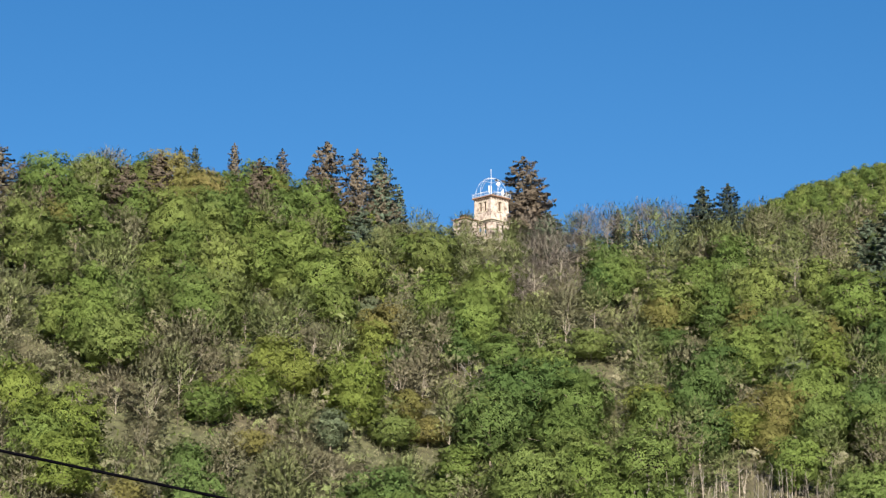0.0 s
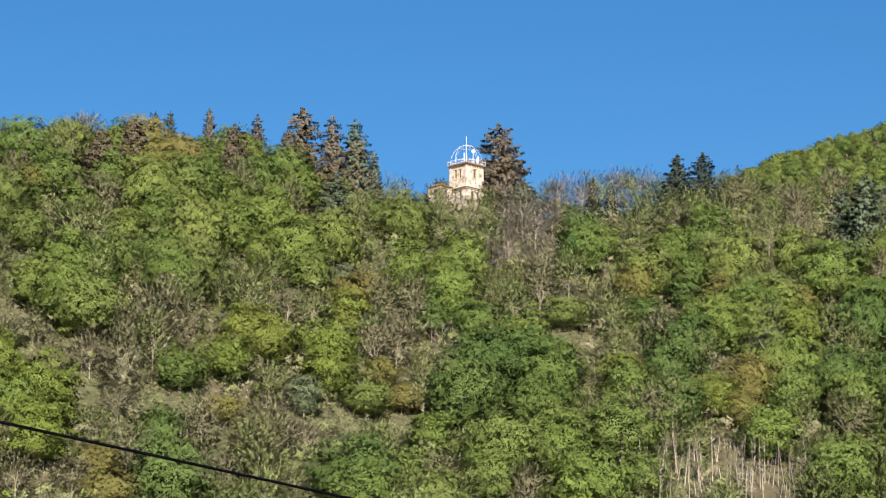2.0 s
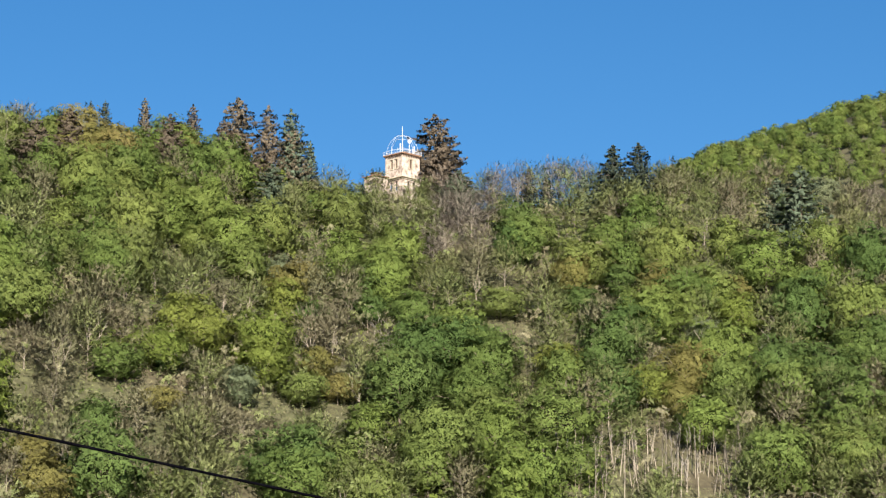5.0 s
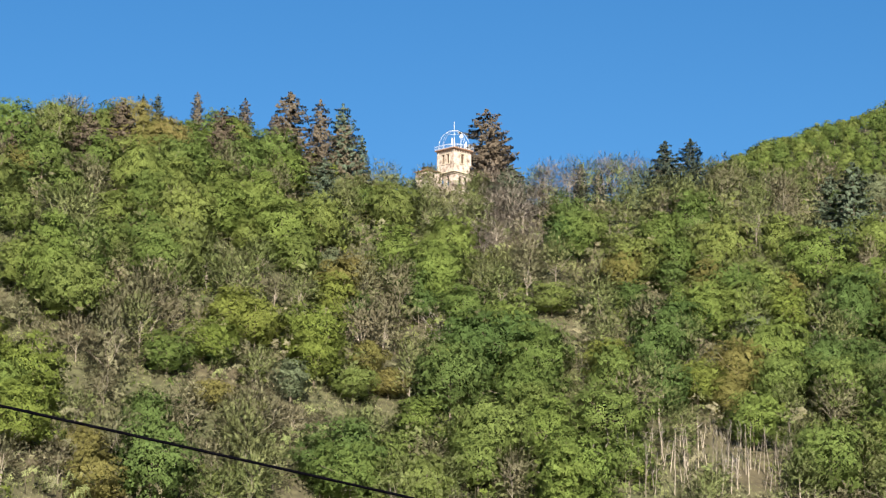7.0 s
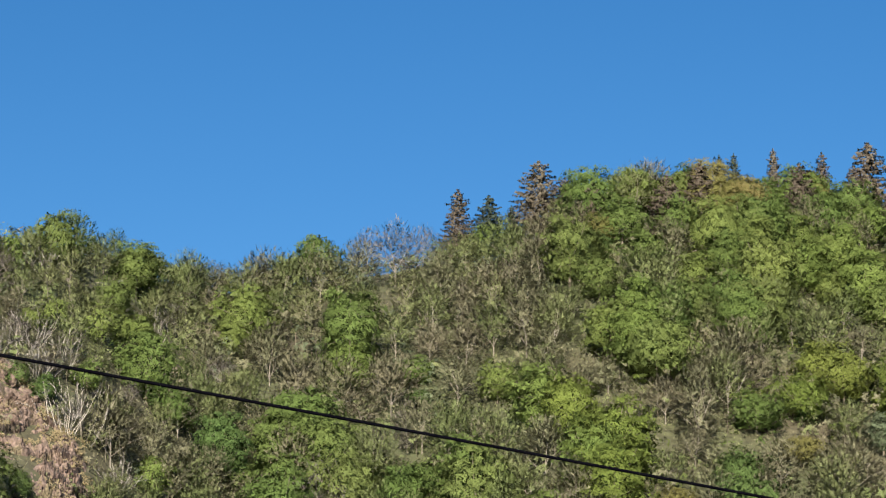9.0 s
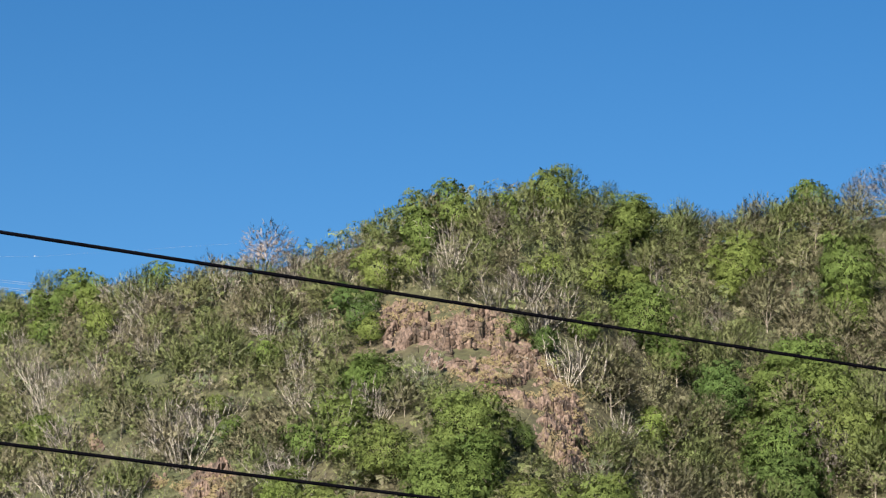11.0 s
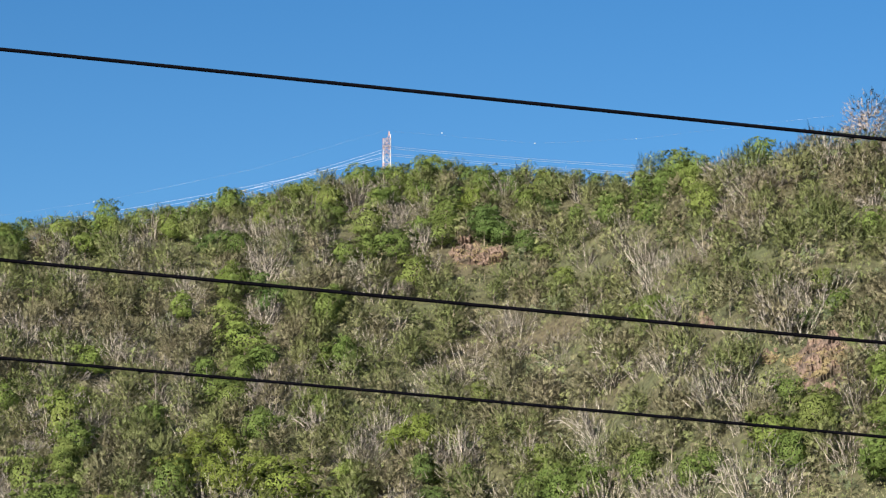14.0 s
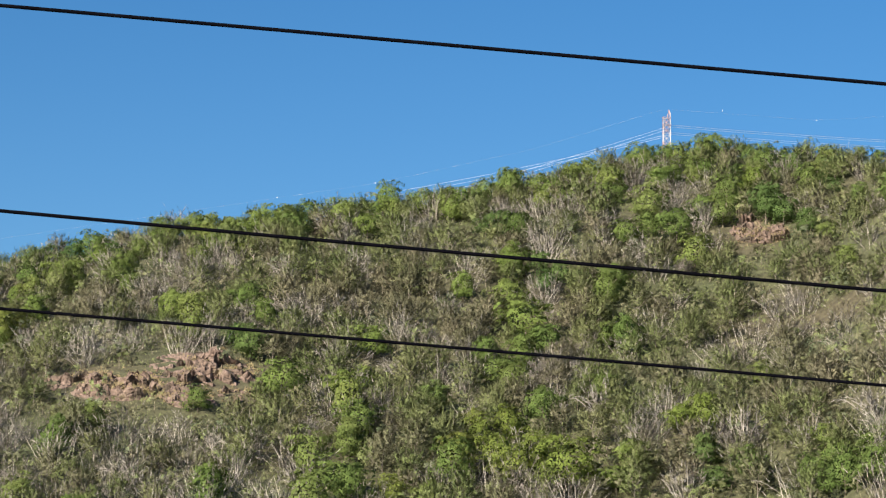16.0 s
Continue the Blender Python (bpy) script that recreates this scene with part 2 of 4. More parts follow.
def broadleaf(seed, h=11.0, wide=9.0, n=1300, size=0.55, lobes=52, low=0.0):
    """A full crown: a dome built up of many small tiers of leaf."""
    rng = np.random.default_rng(seed)
    rz, rx = h * (1 - low) / 2, wide / 2
    mid = np.array((0, 0, h * low + rz))
    radii = np.array((rx * rng.uniform(0.9, 1.1), rx * rng.uniform(0.9, 1.1), rz))
    way = unit(rng.normal(0, 1, (lobes, 3)) + np.array((0, 0, 0.12)))
    c = mid + skirt(way) * radii * rng.uniform(0.68, 0.93, (lobes, 1))
    r = rx * rng.uniform(0.18, 0.36, lobes)
    which = rng.choice(lobes, n, p=r ** 2 / (r ** 2).sum())
    d = unit(rng.normal(0, 0.8, (n, 3)) + way[which] * 0.7 + np.array((0, 0, 0.35)))
    at = c[which] + d * (r[which] * rng.uniform(0.7, 1.1, n))[:, None] * np.array((1.15, 1.15, 0.7))
    whole = unit((at - mid) / radii)
    leaves = sprays(rng, at, d * 0.45 + whole * 0.7 + np.array((0, 0, 0.2)), size, 0.45)
    inner = puffs(rng, mid, radii, n // 4, rx * 0.22, 0.55, 0.92)
    leaves = np.concatenate([leaves, inner, heart(rng, mid, radii * 0.66)])
    limbs = [((0, 0, -1.5), (0, 0, h * 0.5), 0.022 * h, 0.012 * h)]
    for k in range(6):
        limbs.append(((0, 0, h * rng.uniform(0.25, 0.5)), c[rng.integers(lobes)], 0.009 * h, 0.004 * h))
    return rods(limbs), leaves

def slivers(pairs):
    """Fine twigs: a thin triangle each."""
    out = []
    for p, q, r0, r1 in pairs:
        p, q = np.array(p, float), np.array(q, float)
        s = unit(np.cross(q - p, (0.35, 0.8, 0.45)))
        lit = unit(unit(q - p) * np.array((0.8, 0.8, 0.2)) + np.array((0, 0, 0.6)))
        out += [(*(p - s * r0), *lit), (*(p + s * r0), *lit), (*q, *lit)]
    return np.array(out).reshape(-1, 6)

def branching(rng, h, wide, levels=3, forks=4, upward=0.5):
    pairs, tips = [], []
    def grow(p, way, length, r, level):
        q = p + way * length
        pairs.append((p, q, r, r * 0.6))
        if level == 0:
            tips.append((q, way))
            return
        for k in range(forks + (level == levels)):
            w = unit(way * 0.75 + rng.normal(0, 0.55, 3) + np.array((0, 0, upward * 0.5)))
            grow(p + way * length * rng.uniform(0.45, 1.0), w, length * rng.uniform(0.55, 0.8), r * 0.5, level - 1)
    grow(np.array((0, 0, -1.0)), np.array((0, 0, 1.0)), h * 0.42, 0.012 * h, levels)
    return pairs, tips

def strands(rng, at, way, length, width):
    """Fine shoots: a long thin triangle each, growing along way."""
    n = len(at)
    w = unit(way + rng.normal(0, 0.33, (n, 3)))
    s = unit(np.cross(w, rng.normal(0, 1, (n, 3))))
    ln = (length * rng.uniform(0.6, 1.4, n))[:, None]
    wd = (width * rng.uniform(0.7, 1.3, n))[:, None]
    v = np.stack([at - w * ln * 0.4 - s * wd, at - w * ln * 0.4 + s * wd, at + w * ln * 0.6 + s * wd * 0.3], 1)
    lit = unit(unit(way) * 0.8 + rng.normal(0, 0.15, (n, 3)))
    return np.concatenate([v.reshape(-1, 3), np.repeat(lit, 3, axis=0)], 1)

def budding(seed, h=10.0, wide=8.0, n=800, lobes=26, leafy=0.30, inside=780, upward=0.5):
    """A tree just coming into leaf: limbs that show through a soft dome of shoots and buds."""
    rng = np.random.default_rng(seed)
    pairs, tips = branching(rng, h, wide, 3, 3)
    limbs = np.concatenate([rods([p for p in pairs if p[2] > 0.0028 * h]), slivers([p for p in pairs if p[2] <= 0.0028 * h])[:, :3]])
    rz, rx = h * 0.5, wide / 2
    mid = np.array((0, 0, h * 0.48))
    radii = np.array((rx * rng.uniform(0.9, 1.1), rx * rng.uniform(0.9, 1.1), rz))
    way = unit(rng.normal(0, 1, (lobes, 3)) + np.array((0, 0, 0.1)))
    c = mid + skirt(way) * radii * rng.uniform(0.5, 0.85, (lobes, 1))
    k = rng.integers(lobes, size=n)
    d = unit(rng.normal(0, 1, (n, 3)))
    at = c[k] + d * (rx * 0.34 * rng.uniform(0.1, 1.05, n) ** 0.6)[:, None]
    whole = unit((at - mid) / radii)
    m = int(n * leafy)
    shoots = strands(rng, at[m:], whole[m:] * 0.9 + d[m:] * 0.25 + np.array((0, 0, upward)), 0.11 * wide + 0.25, 0.040)
    buds = sprays(rng, at[:m], whole[:m] * 0.7 + d[:m] * 0.5 + np.array((0, 0, 0.15)), 0.40, 0.6)
    way = unit(rng.normal(0, 1, (inside, 3)) + np.array((0, 0, 0.15)))
    at = mid + skirt(way) * radii * rng.uniform(0.25, 0.97, (inside, 1))
    fuzz = strands(rng, at, way * 0.8 + np.array((0, 0, upward)), 0.85, 0.17)
    return limbs, np.concatenate([shoots, buds, fuzz])

def bare(seed, h=7.0, wide=6.5):
    """A leafless tree: a fan of pale stems that fork into fine upward twigs."""
    rng = np.random.default_rng(seed)
    stems, twigs = [], []
    for k in range(rng.integers(13, 18)):
        a, lean = rng.uniform(0, 6.283), rng.uniform(0.1, 1.1)
        way = unit(np.array((math.cos(a) * lean, math.sin(a) * lean, 1.0)))
        p = np.array((math.cos(a), math.sin(a), 0)) * rng.uniform(0.05, wide * 0.26) - np.array((0, 0, 0.6))
        length = h * rng.uniform(0.4, 0.9)
        bend = unit(way + rng.normal(0, 0.2, 3) + np.array((0, 0, 0.1)))
        knee = p + way * length * 0.5
        stems += [((0, 0, -2.2), p, 0.003 * h, 0.0052 * h), (p, knee, 0.0052 * h, 0.0046 * h), (knee, knee + bend * length * 0.5, 0.0046 * h, 0.0018 * h)]
        for j in range(6):
            s = knee + (bend if j % 2 else -way) * length * rng.uniform(0.0, 0.48)
            w = unit(bend + rng.normal(0, 0.4, 3))
            q = s + w * h * rng.uniform(0.12, 0.28)
            twigs.append((s, q, 0.0082 * h, 0))
            for i in range(4):
                s2 = s + (q - s) * rng.uniform(0.2, 1.0)
                twigs.append((s2, s2 + unit(w + rng.normal(0, 0.5, 3)) * h * rng.uniform(0.06, 0.16), 0.0066 * h, 0))
    at = rng.normal(0, 1, (160, 3)) * np.array((0.26 * wide, 0.26 * wide, 0.15 * h)) + np.array((0, 0, 0.42 * h))
    return rods(stems), np.concatenate([slivers(twigs), strands(rng, at, unit(at * np.array((0.5, 0.5, 0.2))) + np.array((0, 0, 0.8)), 1.0, 0.045)])

def poles(seed, h=9.0, wide=5.0):
    """A clump of straight pale poplar stems, still bare."""
    rng = np.random.default_rng(seed)
    stems, twigs = [], []
    for k in range(6):
        p = np.array((rng.uniform(-0.5, 0.5) * wide, rng.uniform(-0.3, 0.3) * wide, -0.8))
        way = unit(np.array((rng.normal(0, 0.07), rng.normal(0, 0.07), 1.0)))
        top = h * rng.uniform(0.65, 1.05)
        stems += [((0, 0, -3.0), p, 0.008 * h, 0.0085 * h), (p, p + way * top * 0.6, 0.0085 * h, 0.006 * h), (p + way * top * 0.6, p + way * top, 0.006 * h, 0.002 * h)]
        for j in range(22):
            s = p + way * top * rng.uniform(0.35, 1.0)
            twigs.append((s, s + unit(way * 1.3 + rng.normal(0, 0.4, 3)) * h * rng.uniform(0.08, 0.2), 0.007 * h, 0))
    return rods(stems), slivers(twigs)

def spruce(seed, h=16.0, wide=7.0, levels=24, thin=0.95):
    """A spruce: whorls of separate drooping boughs round one stem, each with hanging twigs."""
    wide = wide * 1.62
    rng = np.random.default_rng(seed)
    leaves, limbs = [], [((0, 0, -2), (0, 0, h * 0.55), 0.016 * h, 0.008 * h), ((0, 0, h * 0.55), (0, 0, h), 0.008 * h, 0.01)]
    for k in range(levels):
        s = k / (levels - 1)
        z = h * (0.08 + 0.90 * s)
        reach = wide / 2 * (1 - s) ** 0.48 * rng.uniform(0.75, 1.15) + 0.3
        turn = rng.uniform(0, 6.283)
        boughs = int(10 - 5 * s)
        for j in range(boughs):
            if rng.random() > thin:
                continue
            a = turn + (j + rng.uniform(-0.3, 0.3)) * 6.283 / boughs
            ln = reach * rng.uniform(0.7, 1.15)
            out = np.array((math.cos(a), math.sin(a), 0))
            side = np.array((-out[1], out[0], 0))
            m = max(5, int(ln / 0.17))
            f = np.linspace(0.12, 1, m)[:, None]
            line = out * ln * f + np.array((0, 0, 1)) * (z + ln * (-0.38 * f + 0.26 * f ** 2.5))
            at = line + side * rng.normal(0, 0.16, (m, 1)) * ln * (1.1 - f) + rng.normal(0, 0.06, (m, 3))
            lit = np.tile(out * 0.6 + np.array((0, 0, 0.7)), (m, 1))
            leaves.append(sprays(rng, at, lit, 0.50, 0.6, 1.1))
            hang = strands(rng, at - np.array((0, 0, 0.12)), np.tile(out * 0.5 - np.array((0, 0, 0.75)), (m, 1)), 0.62, 0.085)
            hang[:, 3:] = np.repeat(unit(lit), 3, axis=0)
            leaves.append(hang)
            if j % 2 == 0:
                limbs.append(((0, 0, z), tuple(line[-1]), 0.05, 0.015))
    return rods(limbs), np.concatenate(leaves)

def bush(seed, h=2.8, wide=4.2, n=64, size=0.45):
    limbs, leaves = broadleaf(seed, h, wide, n, size, 10, 0.0)
    return limbs[:18], leaves[:-240]

SHAPES = {
    "broadleaf": [broadleaf(10 + k, 11, 9.5 + 1.2 * (k % 3)) for k in range(6)],
    "small": [broadleaf(30 + k, 6.5, 6.0, 480, 0.48, 26, 0.0) for k in range(5)],
    "budding": [budding(50 + k, 10, 8.5) for k in range(5)],
    "haze": [budding(70 + k, 6.5, 6.0, 480, 16, 0.24, 400) for k in range(4)],
    "winter": [budding(170 + k, 10, 7.5, 1400, 30, 0.0, 520, 0.6) for k in range(4)],
    "bare": [bare(90 + k) for k in range(6)],
    "poles": [poles(150 + k) for k in range(4)],
    "spruce": [spruce(110 + k, 16, 6.8 + 0.8 * k) for k in range(4)],
    "bush": [bush(130 + k) for k in range(5)]}
KIND = {"broadleaf": ("broadleaf_tree", "tree"), "small": ("broadleaf_tree", "tree"), "budding": ("budding_tree", "tree"), "haze": ("budding_tree", "tree"),
        "winter": ("bare_tree", "tree"), "bare": ("bare_tree", "tree"), "poles": ("bare_tree", "tree"), "spruce": ("spruce_tree", "tree"), "bush": ("shrub", "shrub")}
WORDS = {"fresh": "in fresh bright green leaf", "mid": "in full green leaf", "dark": "in dense dark green leaf", "lime": "in yellow-green spring leaf", "amber": "in young amber-green leaf",
         "olive": "in thin olive-green bud", "bud": "with brown budding twigs", "bloom": "with a pale pinkish-grey crown", "pale": "with grey-green leaves",
         "rust": "with browned dying needles", "needle": "with dark green needles", "needle_green": "with fresh green needles", "twig": "leafless with pale grey twigs", "mist": "leafless with grey-brown twigs"}
MESHES = {}

def shape_mesh(shape, i, which, mat):
    key = (shape, i, which, mat.name)
    if key not in MESHES:
        a = SHAPES[shape][i][which]
        v = a[:, :3]
        me = bpy.data.meshes.new("crown" if which else "trunk")
        me.from_pydata(v.tolist(), [], np.arange(len(v)).reshape(-1, 3).tolist())
        if which:
            me.attributes.new("rounding", "FLOAT_VECTOR", "POINT").data.foreach_set("vector", a[:, 3:].astype(np.float32).ravel())
        me.materials.append(mat)
        MESHES[key] = me
    return MESHES[key]

PLANTED = []        # shape, variant, leaf, x, y, z, turn, scale across, scale up, distance, named

def plant(shape, leaf, az, d, size=1.0, tall=1.0, named=False, sink=0.0):
    p = spot(az, d)
    PLANTED.append((shape, random.randrange(len(SHAPES[shape])), leaf, p.x, p.y, p.z - sink, random.uniform(0, 6.283), size, size * tall, d, named))

def bark_for(shape, leaf):
    return PALE_BARK if shape == "bare" else GREY_TWIG if shape in ("budding", "haze", "winter", "poles") else BARK

def grow_single(row):
    shape, i, leaf, x, y, z, turn, s, tall, d, named = row
    name, category = KIND[shape]
    noun = {"broadleaf": "broadleaf tree", "small": "small broadleaf tree", "budding": "deciduous tree", "haze": "small deciduous tree", "bare": "tree", "winter": "tall deciduous tree", "poles": "poplar clump", "spruce": "spruce", "bush": "shrub"}[shape]
    ob = thing(name, (x, y, z), noun + " " + WORDS[leaf] + " on the wooded slope", category, name.replace("_", " ") + "s on the hillside")
    ob.rotation_euler, ob.scale = (0, 0, turn), (s, s, tall)
    t = new("trunk", shape_mesh(shape, i, 0, bark_for(shape, leaf)))
    t.parent = ob
    if leaf:
        c = new("foliage" if shape == "bush" else "crown", shape_mesh(shape, i, 1, LEAF[leaf]))
        c.parent = ob

def grow_joined(name, label, rows, which, mat):
    """All the further plants of one look in one mesh."""
    blocks, lit, vary = [], [], []
    rng = np.random.default_rng(5)
    for shape, i, leaf, x, y, z, turn, s, tall, d, named in rows:
        a = SHAPES[shape][i][which]
        c, n = math.cos(turn), math.sin(turn)
        spin = np.array(((c, n, 0), (-n, c, 0), (0, 0, 1)))
        v = (a[:, :3] * np.array((s, s, tall))) @ spin + np.array((x, y, z))
        blocks.append(v)
        if which:
            lit.append(a[:, 3:] @ spin)
        vary.append(np.full(len(v), rng.random()))
    v = np.concatenate(blocks).astype(np.float32)
    n = len(v) // 3
    me = bpy.data.meshes.new(name)
    me.vertices.add(n * 3); me.loops.add(n * 3); me.polygons.add(n)
    me.vertices.foreach_set("co", v.ravel())
    me.loops.foreach_set("vertex_index", np.arange(n * 3, dtype=np.int32))
    me.polygons.foreach_set("loop_start", np.arange(0, n * 3, 3, dtype=np.int32))
    me.attributes.new("vary", "FLOAT", "POINT").data.foreach_set("value", np.concatenate(vary).astype(np.float32))
    if which:
        me.attributes.new("rounding", "FLOAT_VECTOR", "POINT").data.foreach_set("vector", np.concatenate(lit).astype(np.float32).ravel())
    me.materials.append(mat)
    me.update()
    tagged(new(name, me), label, "woodland", kind="stuff")

def grow_all():
    limit = {"broadleaf_tree": 290, "budding_tree": 250, "bare_tree": 200, "spruce_tree": 200, "shrub": 200}
    rows = sorted(PLANTED, key=lambda r: (not r[10], r[9]))
    far = {}
    for r in rows:
        name = KIND[r[0]][0]
        if limit[name] > 0 and (r[10] or r[9] > 380):
            limit[name] -= 1
            grow_single(r)
        else:
            far.setdefault((name, r[2]), []).append(r)
    for (name, leaf), group in sorted(far.items()):
        words = name.replace("_", " ") + "s " + WORDS[leaf] + " covering the slope"
        grow_joined(name + "_foliage", words, group, 1, LEAF[leaf])
        grow_joined(name + "_branches", "limbs of the " + words, group, 0, bark_for(group[0][0], leaf))

# ---- stands of trees: shape, leaf, then bearing, elevation angle of the crown's middle, its breadth in degrees ----
STANDS = []
STANDS.append(("broadleaf", "lime", [
    (20.07, 9.48, 1.1), (15.52, 9.54, 0.73), (8.97, 9.06, 1.83), (4.96, 9.78, 1.35), (4.63, 12.53, 0.86), (2.89, 13.76, 0.61), (2.74, 9.98, 1.59),
    (-3.7, 9.45, 1.35), (-5.65, 8.93, 1.35), (-7.66, 10.46, 1.22)]))
STANDS.append(("broadleaf", "mid", [
    (27.3, 5.62, 1.1), (23.86, 7.19, 1.47), (23.17, 4.64, 1.35), (22.31, 5.48, 1.35), (21.81, 6.56, 1.35), (21.29, 13.2, 1.35), (20.98, 6.07, 1.35),
    (20.88, 5.11, 1.35), (20.01, 11.9, 1.1), (19.24, 10.58, 1.71), (16.86, 8.07, 1.22), (15.56, 12.89, 1.22), (15.15, 8.81, 1.59), (13.36, 10.4,
    0.92), (13.05, 7.97, 1.35), (11.8, 13.46, 0.73), (9.54, 13.07, 1.1), (9.31, 12.43, 1.22), (8.78, 13.67, 1.35), (8.22, 12.94, 1.1), (7.64, 14.26,
    1.1), (7.5, 13.63, 1.35), (7.34, 11.87, 1.1), (6.48, 12.07, 1.35), (5.94, 9.47, 1.35), (5.52, 13.85, 0.98), (4.52, 14.11, 0.98), (3.12, 11.69,
    1.1), (1.87, 8.88, 1.1), (1.63, 12.85, 0.73)]))
STANDS.append(("broadleaf", "mid", [
    (1.01, 7.3, 1.35), (1, 12.79, 1.22), (-0.61, 10.58, 1.35), (-0.71, 7.78, 1.35), (-1.59, 8.87, 1.22), (-2.48, 10.75, 1.1), (-3.37, 12.26, 1.1),
    (-4.14, 7.26, 1.22), (-5.23, 11.62, 1.1), (-6.53, 9.52, 0.98), (-8.65, 7.53, 1.35)]))
STANDS.append(("broadleaf", "fresh", [
    (21.71, 11.37, 0.73), (19.5, 11.18, 1.1), (17.4, 11.1, 0.86), (14.79, 10.52, 1.22), (11.56, 10.22, 0.98),
    (9.07, 11.36, 1.35), (7.23, 12.48, 1.22), (4.9, 14.59, 0.98), (4.88, 12.64, 1.47), (4.25, 12.04, 0.98), (3.38, 12.29, 1.71), (1, 11.81, 1.35),
    (0.45, 8.15, 1.35), (0.13, 11.44, 0.98), (-1.6, 10.21, 1.35), (-2.79, 7.09, 1.22), (-4.23, 11.64, 1.35), (-5.82, 10.69, 1.1), (-6.85, 8.18, 1.59),
    (-8.31, 11.65, 1.71), (-9.02, 10.96, 1.22)]))
STANDS.append(("broadleaf", "dark", [
    (21.95, 7.87, 0.73), (21.42, 9.93, 0.61), (18.98, 9.86, 0.98), (15.81, 12.83, 0.73), (13.3, 9.79, 0.61), (9.42, 13.07, 0.98), (4.83, 9.36, 0.73),
    (4.15, 14.18, 0.61), (2.6, 7.3, 1.47), (1.75, 10.47, 0.86), (0.38, 10.59, 0.73), (-0.97, 9.12, 0.98), (-1.35, 9.85, 1.83), (-2.88, 12.52, 1.1),
    (-4.22, 10.78, 0.86), (-5.09, 11.19, 0.98), (-9.2, 9.33, 1.35)]))
STANDS.append(("broadleaf", "mid", [
    (27.29, 4.77, 1.35), (26.8, 5.5, 1.47), (26.18, 6.35, 1.47), (25.71, 4.77, 1.47), (24.97, 6.1, 1.47), (24.95, 7.62, 1.59), (24.25, 5.13, 1.47),
    (23.5, 6.34, 1.47), (22.79, 5.85, 1.35)]))
STANDS.append(("broadleaf", "amber", [
    (1.55, 9.45, 1.0), (1.1, 8.9, 0.9), (-5.95, 11.05, 1.1), (-7.6, 10.9, 0.9), (-4.05, 11.35, 1.1), (5.0, 8.6, 1.0), (7.7, 7.5, 1.1), (6.5, 14.0, 1.0), (4.6, 14.2, 0.9),
    (25.4, 5.5, 0.9), (26.1, 5.0, 0.8), (9.3, 13.4, 0.9), (1.9, 11.3, 0.9), (-6.3, 8.6, 1.0)]))
STANDS.append(("budding", "olive", [
    (-0.3, 12.85, 0.9), (0.3, 12.9, 0.8), (0.75, 13.05, 0.8), (-0.8, 12.95, 0.7), (1.2, 13.15, 0.8), (-2.2, 13.3, 0.9), (-3.2, 13.4, 1.0), (-3.9, 13.45, 1.0), (-4.6, 13.3, 1.0), (-5.9, 13.4, 1.0), (-6.6, 13.35, 1.0)]))
STANDS.append(("broadleaf", "pale", [
    (3.23, 9, 1.1), (2.44, 11.45, 0.86), (-6.91, 10, 0.86), (-7.99, 9.48, 1.1), (-9.58, 12.94, 0.98)]))
STANDS.append(("budding", "bud", [
    (19.69, 8.88, 0.98), (18.46, 8.54, 1.1), (17.79, 11.83, 1.1), (17.24, 8.92, 0.98), (16.54, 11.48, 0.98), (15.78, 10.27, 0.86), (15.54, 11.37,
    1.1), (14.54, 9.67, 1.1), (13.79, 8.33, 0.86), (13.05, 11.14, 0.98), (12.43, 10.4, 1.35), (12.05, 11.56, 1.1), (10.79, 13.33, 0.98), (10.58, 9.06,
    1.1), (10.1, 8.2, 0.98), (9.58, 10.26, 0.98), (9.13, 10.32, 0.86), (8.75, 9.78, 0.98), (8.2, 7.26, 1.22), (7.9, 9.92, 1.1), (7.27, 8.84, 1.1),
    (7.06, 10.54, 1.1), (6.39, 7.28, 1.22), (6.04, 8.31, 1.1), (5.83, 10.32, 0.86), (4.93, 7.29, 1.1), (4.33, 8.33, 1.1), (3.89, 13.27, 0.73), (3.62,
    10.95, 0.86), (3.22, 8.09, 1.1)]))
STANDS.append(("budding", "bud", [
    (2.61, 8.03, 0.86), (1.63, 11.2, 1.1), (1.13, 10.47, 0.98), (-1.87, 11.8, 0.98), (-3.55, 8.48, 0.98), (-4.71, 10.53, 0.98), (-5.23, 9.43, 0.98),
    (-6.27, 13.42, 1.1), (-7.25, 13.26, 0.86), (-7.72, 12.52, 0.98), (-8.37, 13.35, 0.98)]))
STANDS.append(("budding", "olive", [
    (21.99, 12.33, 0.86), (20.87, 11.88, 0.86), (20.35, 10.68, 0.86), (18.91, 12.05, 0.86), (18.4, 11.45, 0.98), (17.01, 10.01, 0.98), (16.42, 11.85,
    0.98), (15.8, 11.85, 0.98), (15.06, 12.47, 0.98), (14.77, 7.96, 0.98), (14.55, 11.99, 1.1), (13.8, 11.38, 1.1), (13.55, 12.24, 1.1), (12.8, 12.97,
    0.86), (12.3, 12.48, 1.1), (11.94, 9.3, 1.1), (11.8, 12.97, 0.86), (11.33, 8.09, 0.98), (10.69, 10.52, 0.98), (9.93, 11.98, 0.98), (7.86, 8.35,
    0.98), (6.96, 11.52, 0.86), (5.71, 10.56, 0.86), (4.61, 11.43, 1.1), (3.58, 7.18, 1.1), (3.36, 10.1, 0.86), (2.26, 12.91, 0.73), (1.62, 8.03,
    1.1), (1.25, 13.34, 0.98), (0.64, 9.61, 0.98)]))
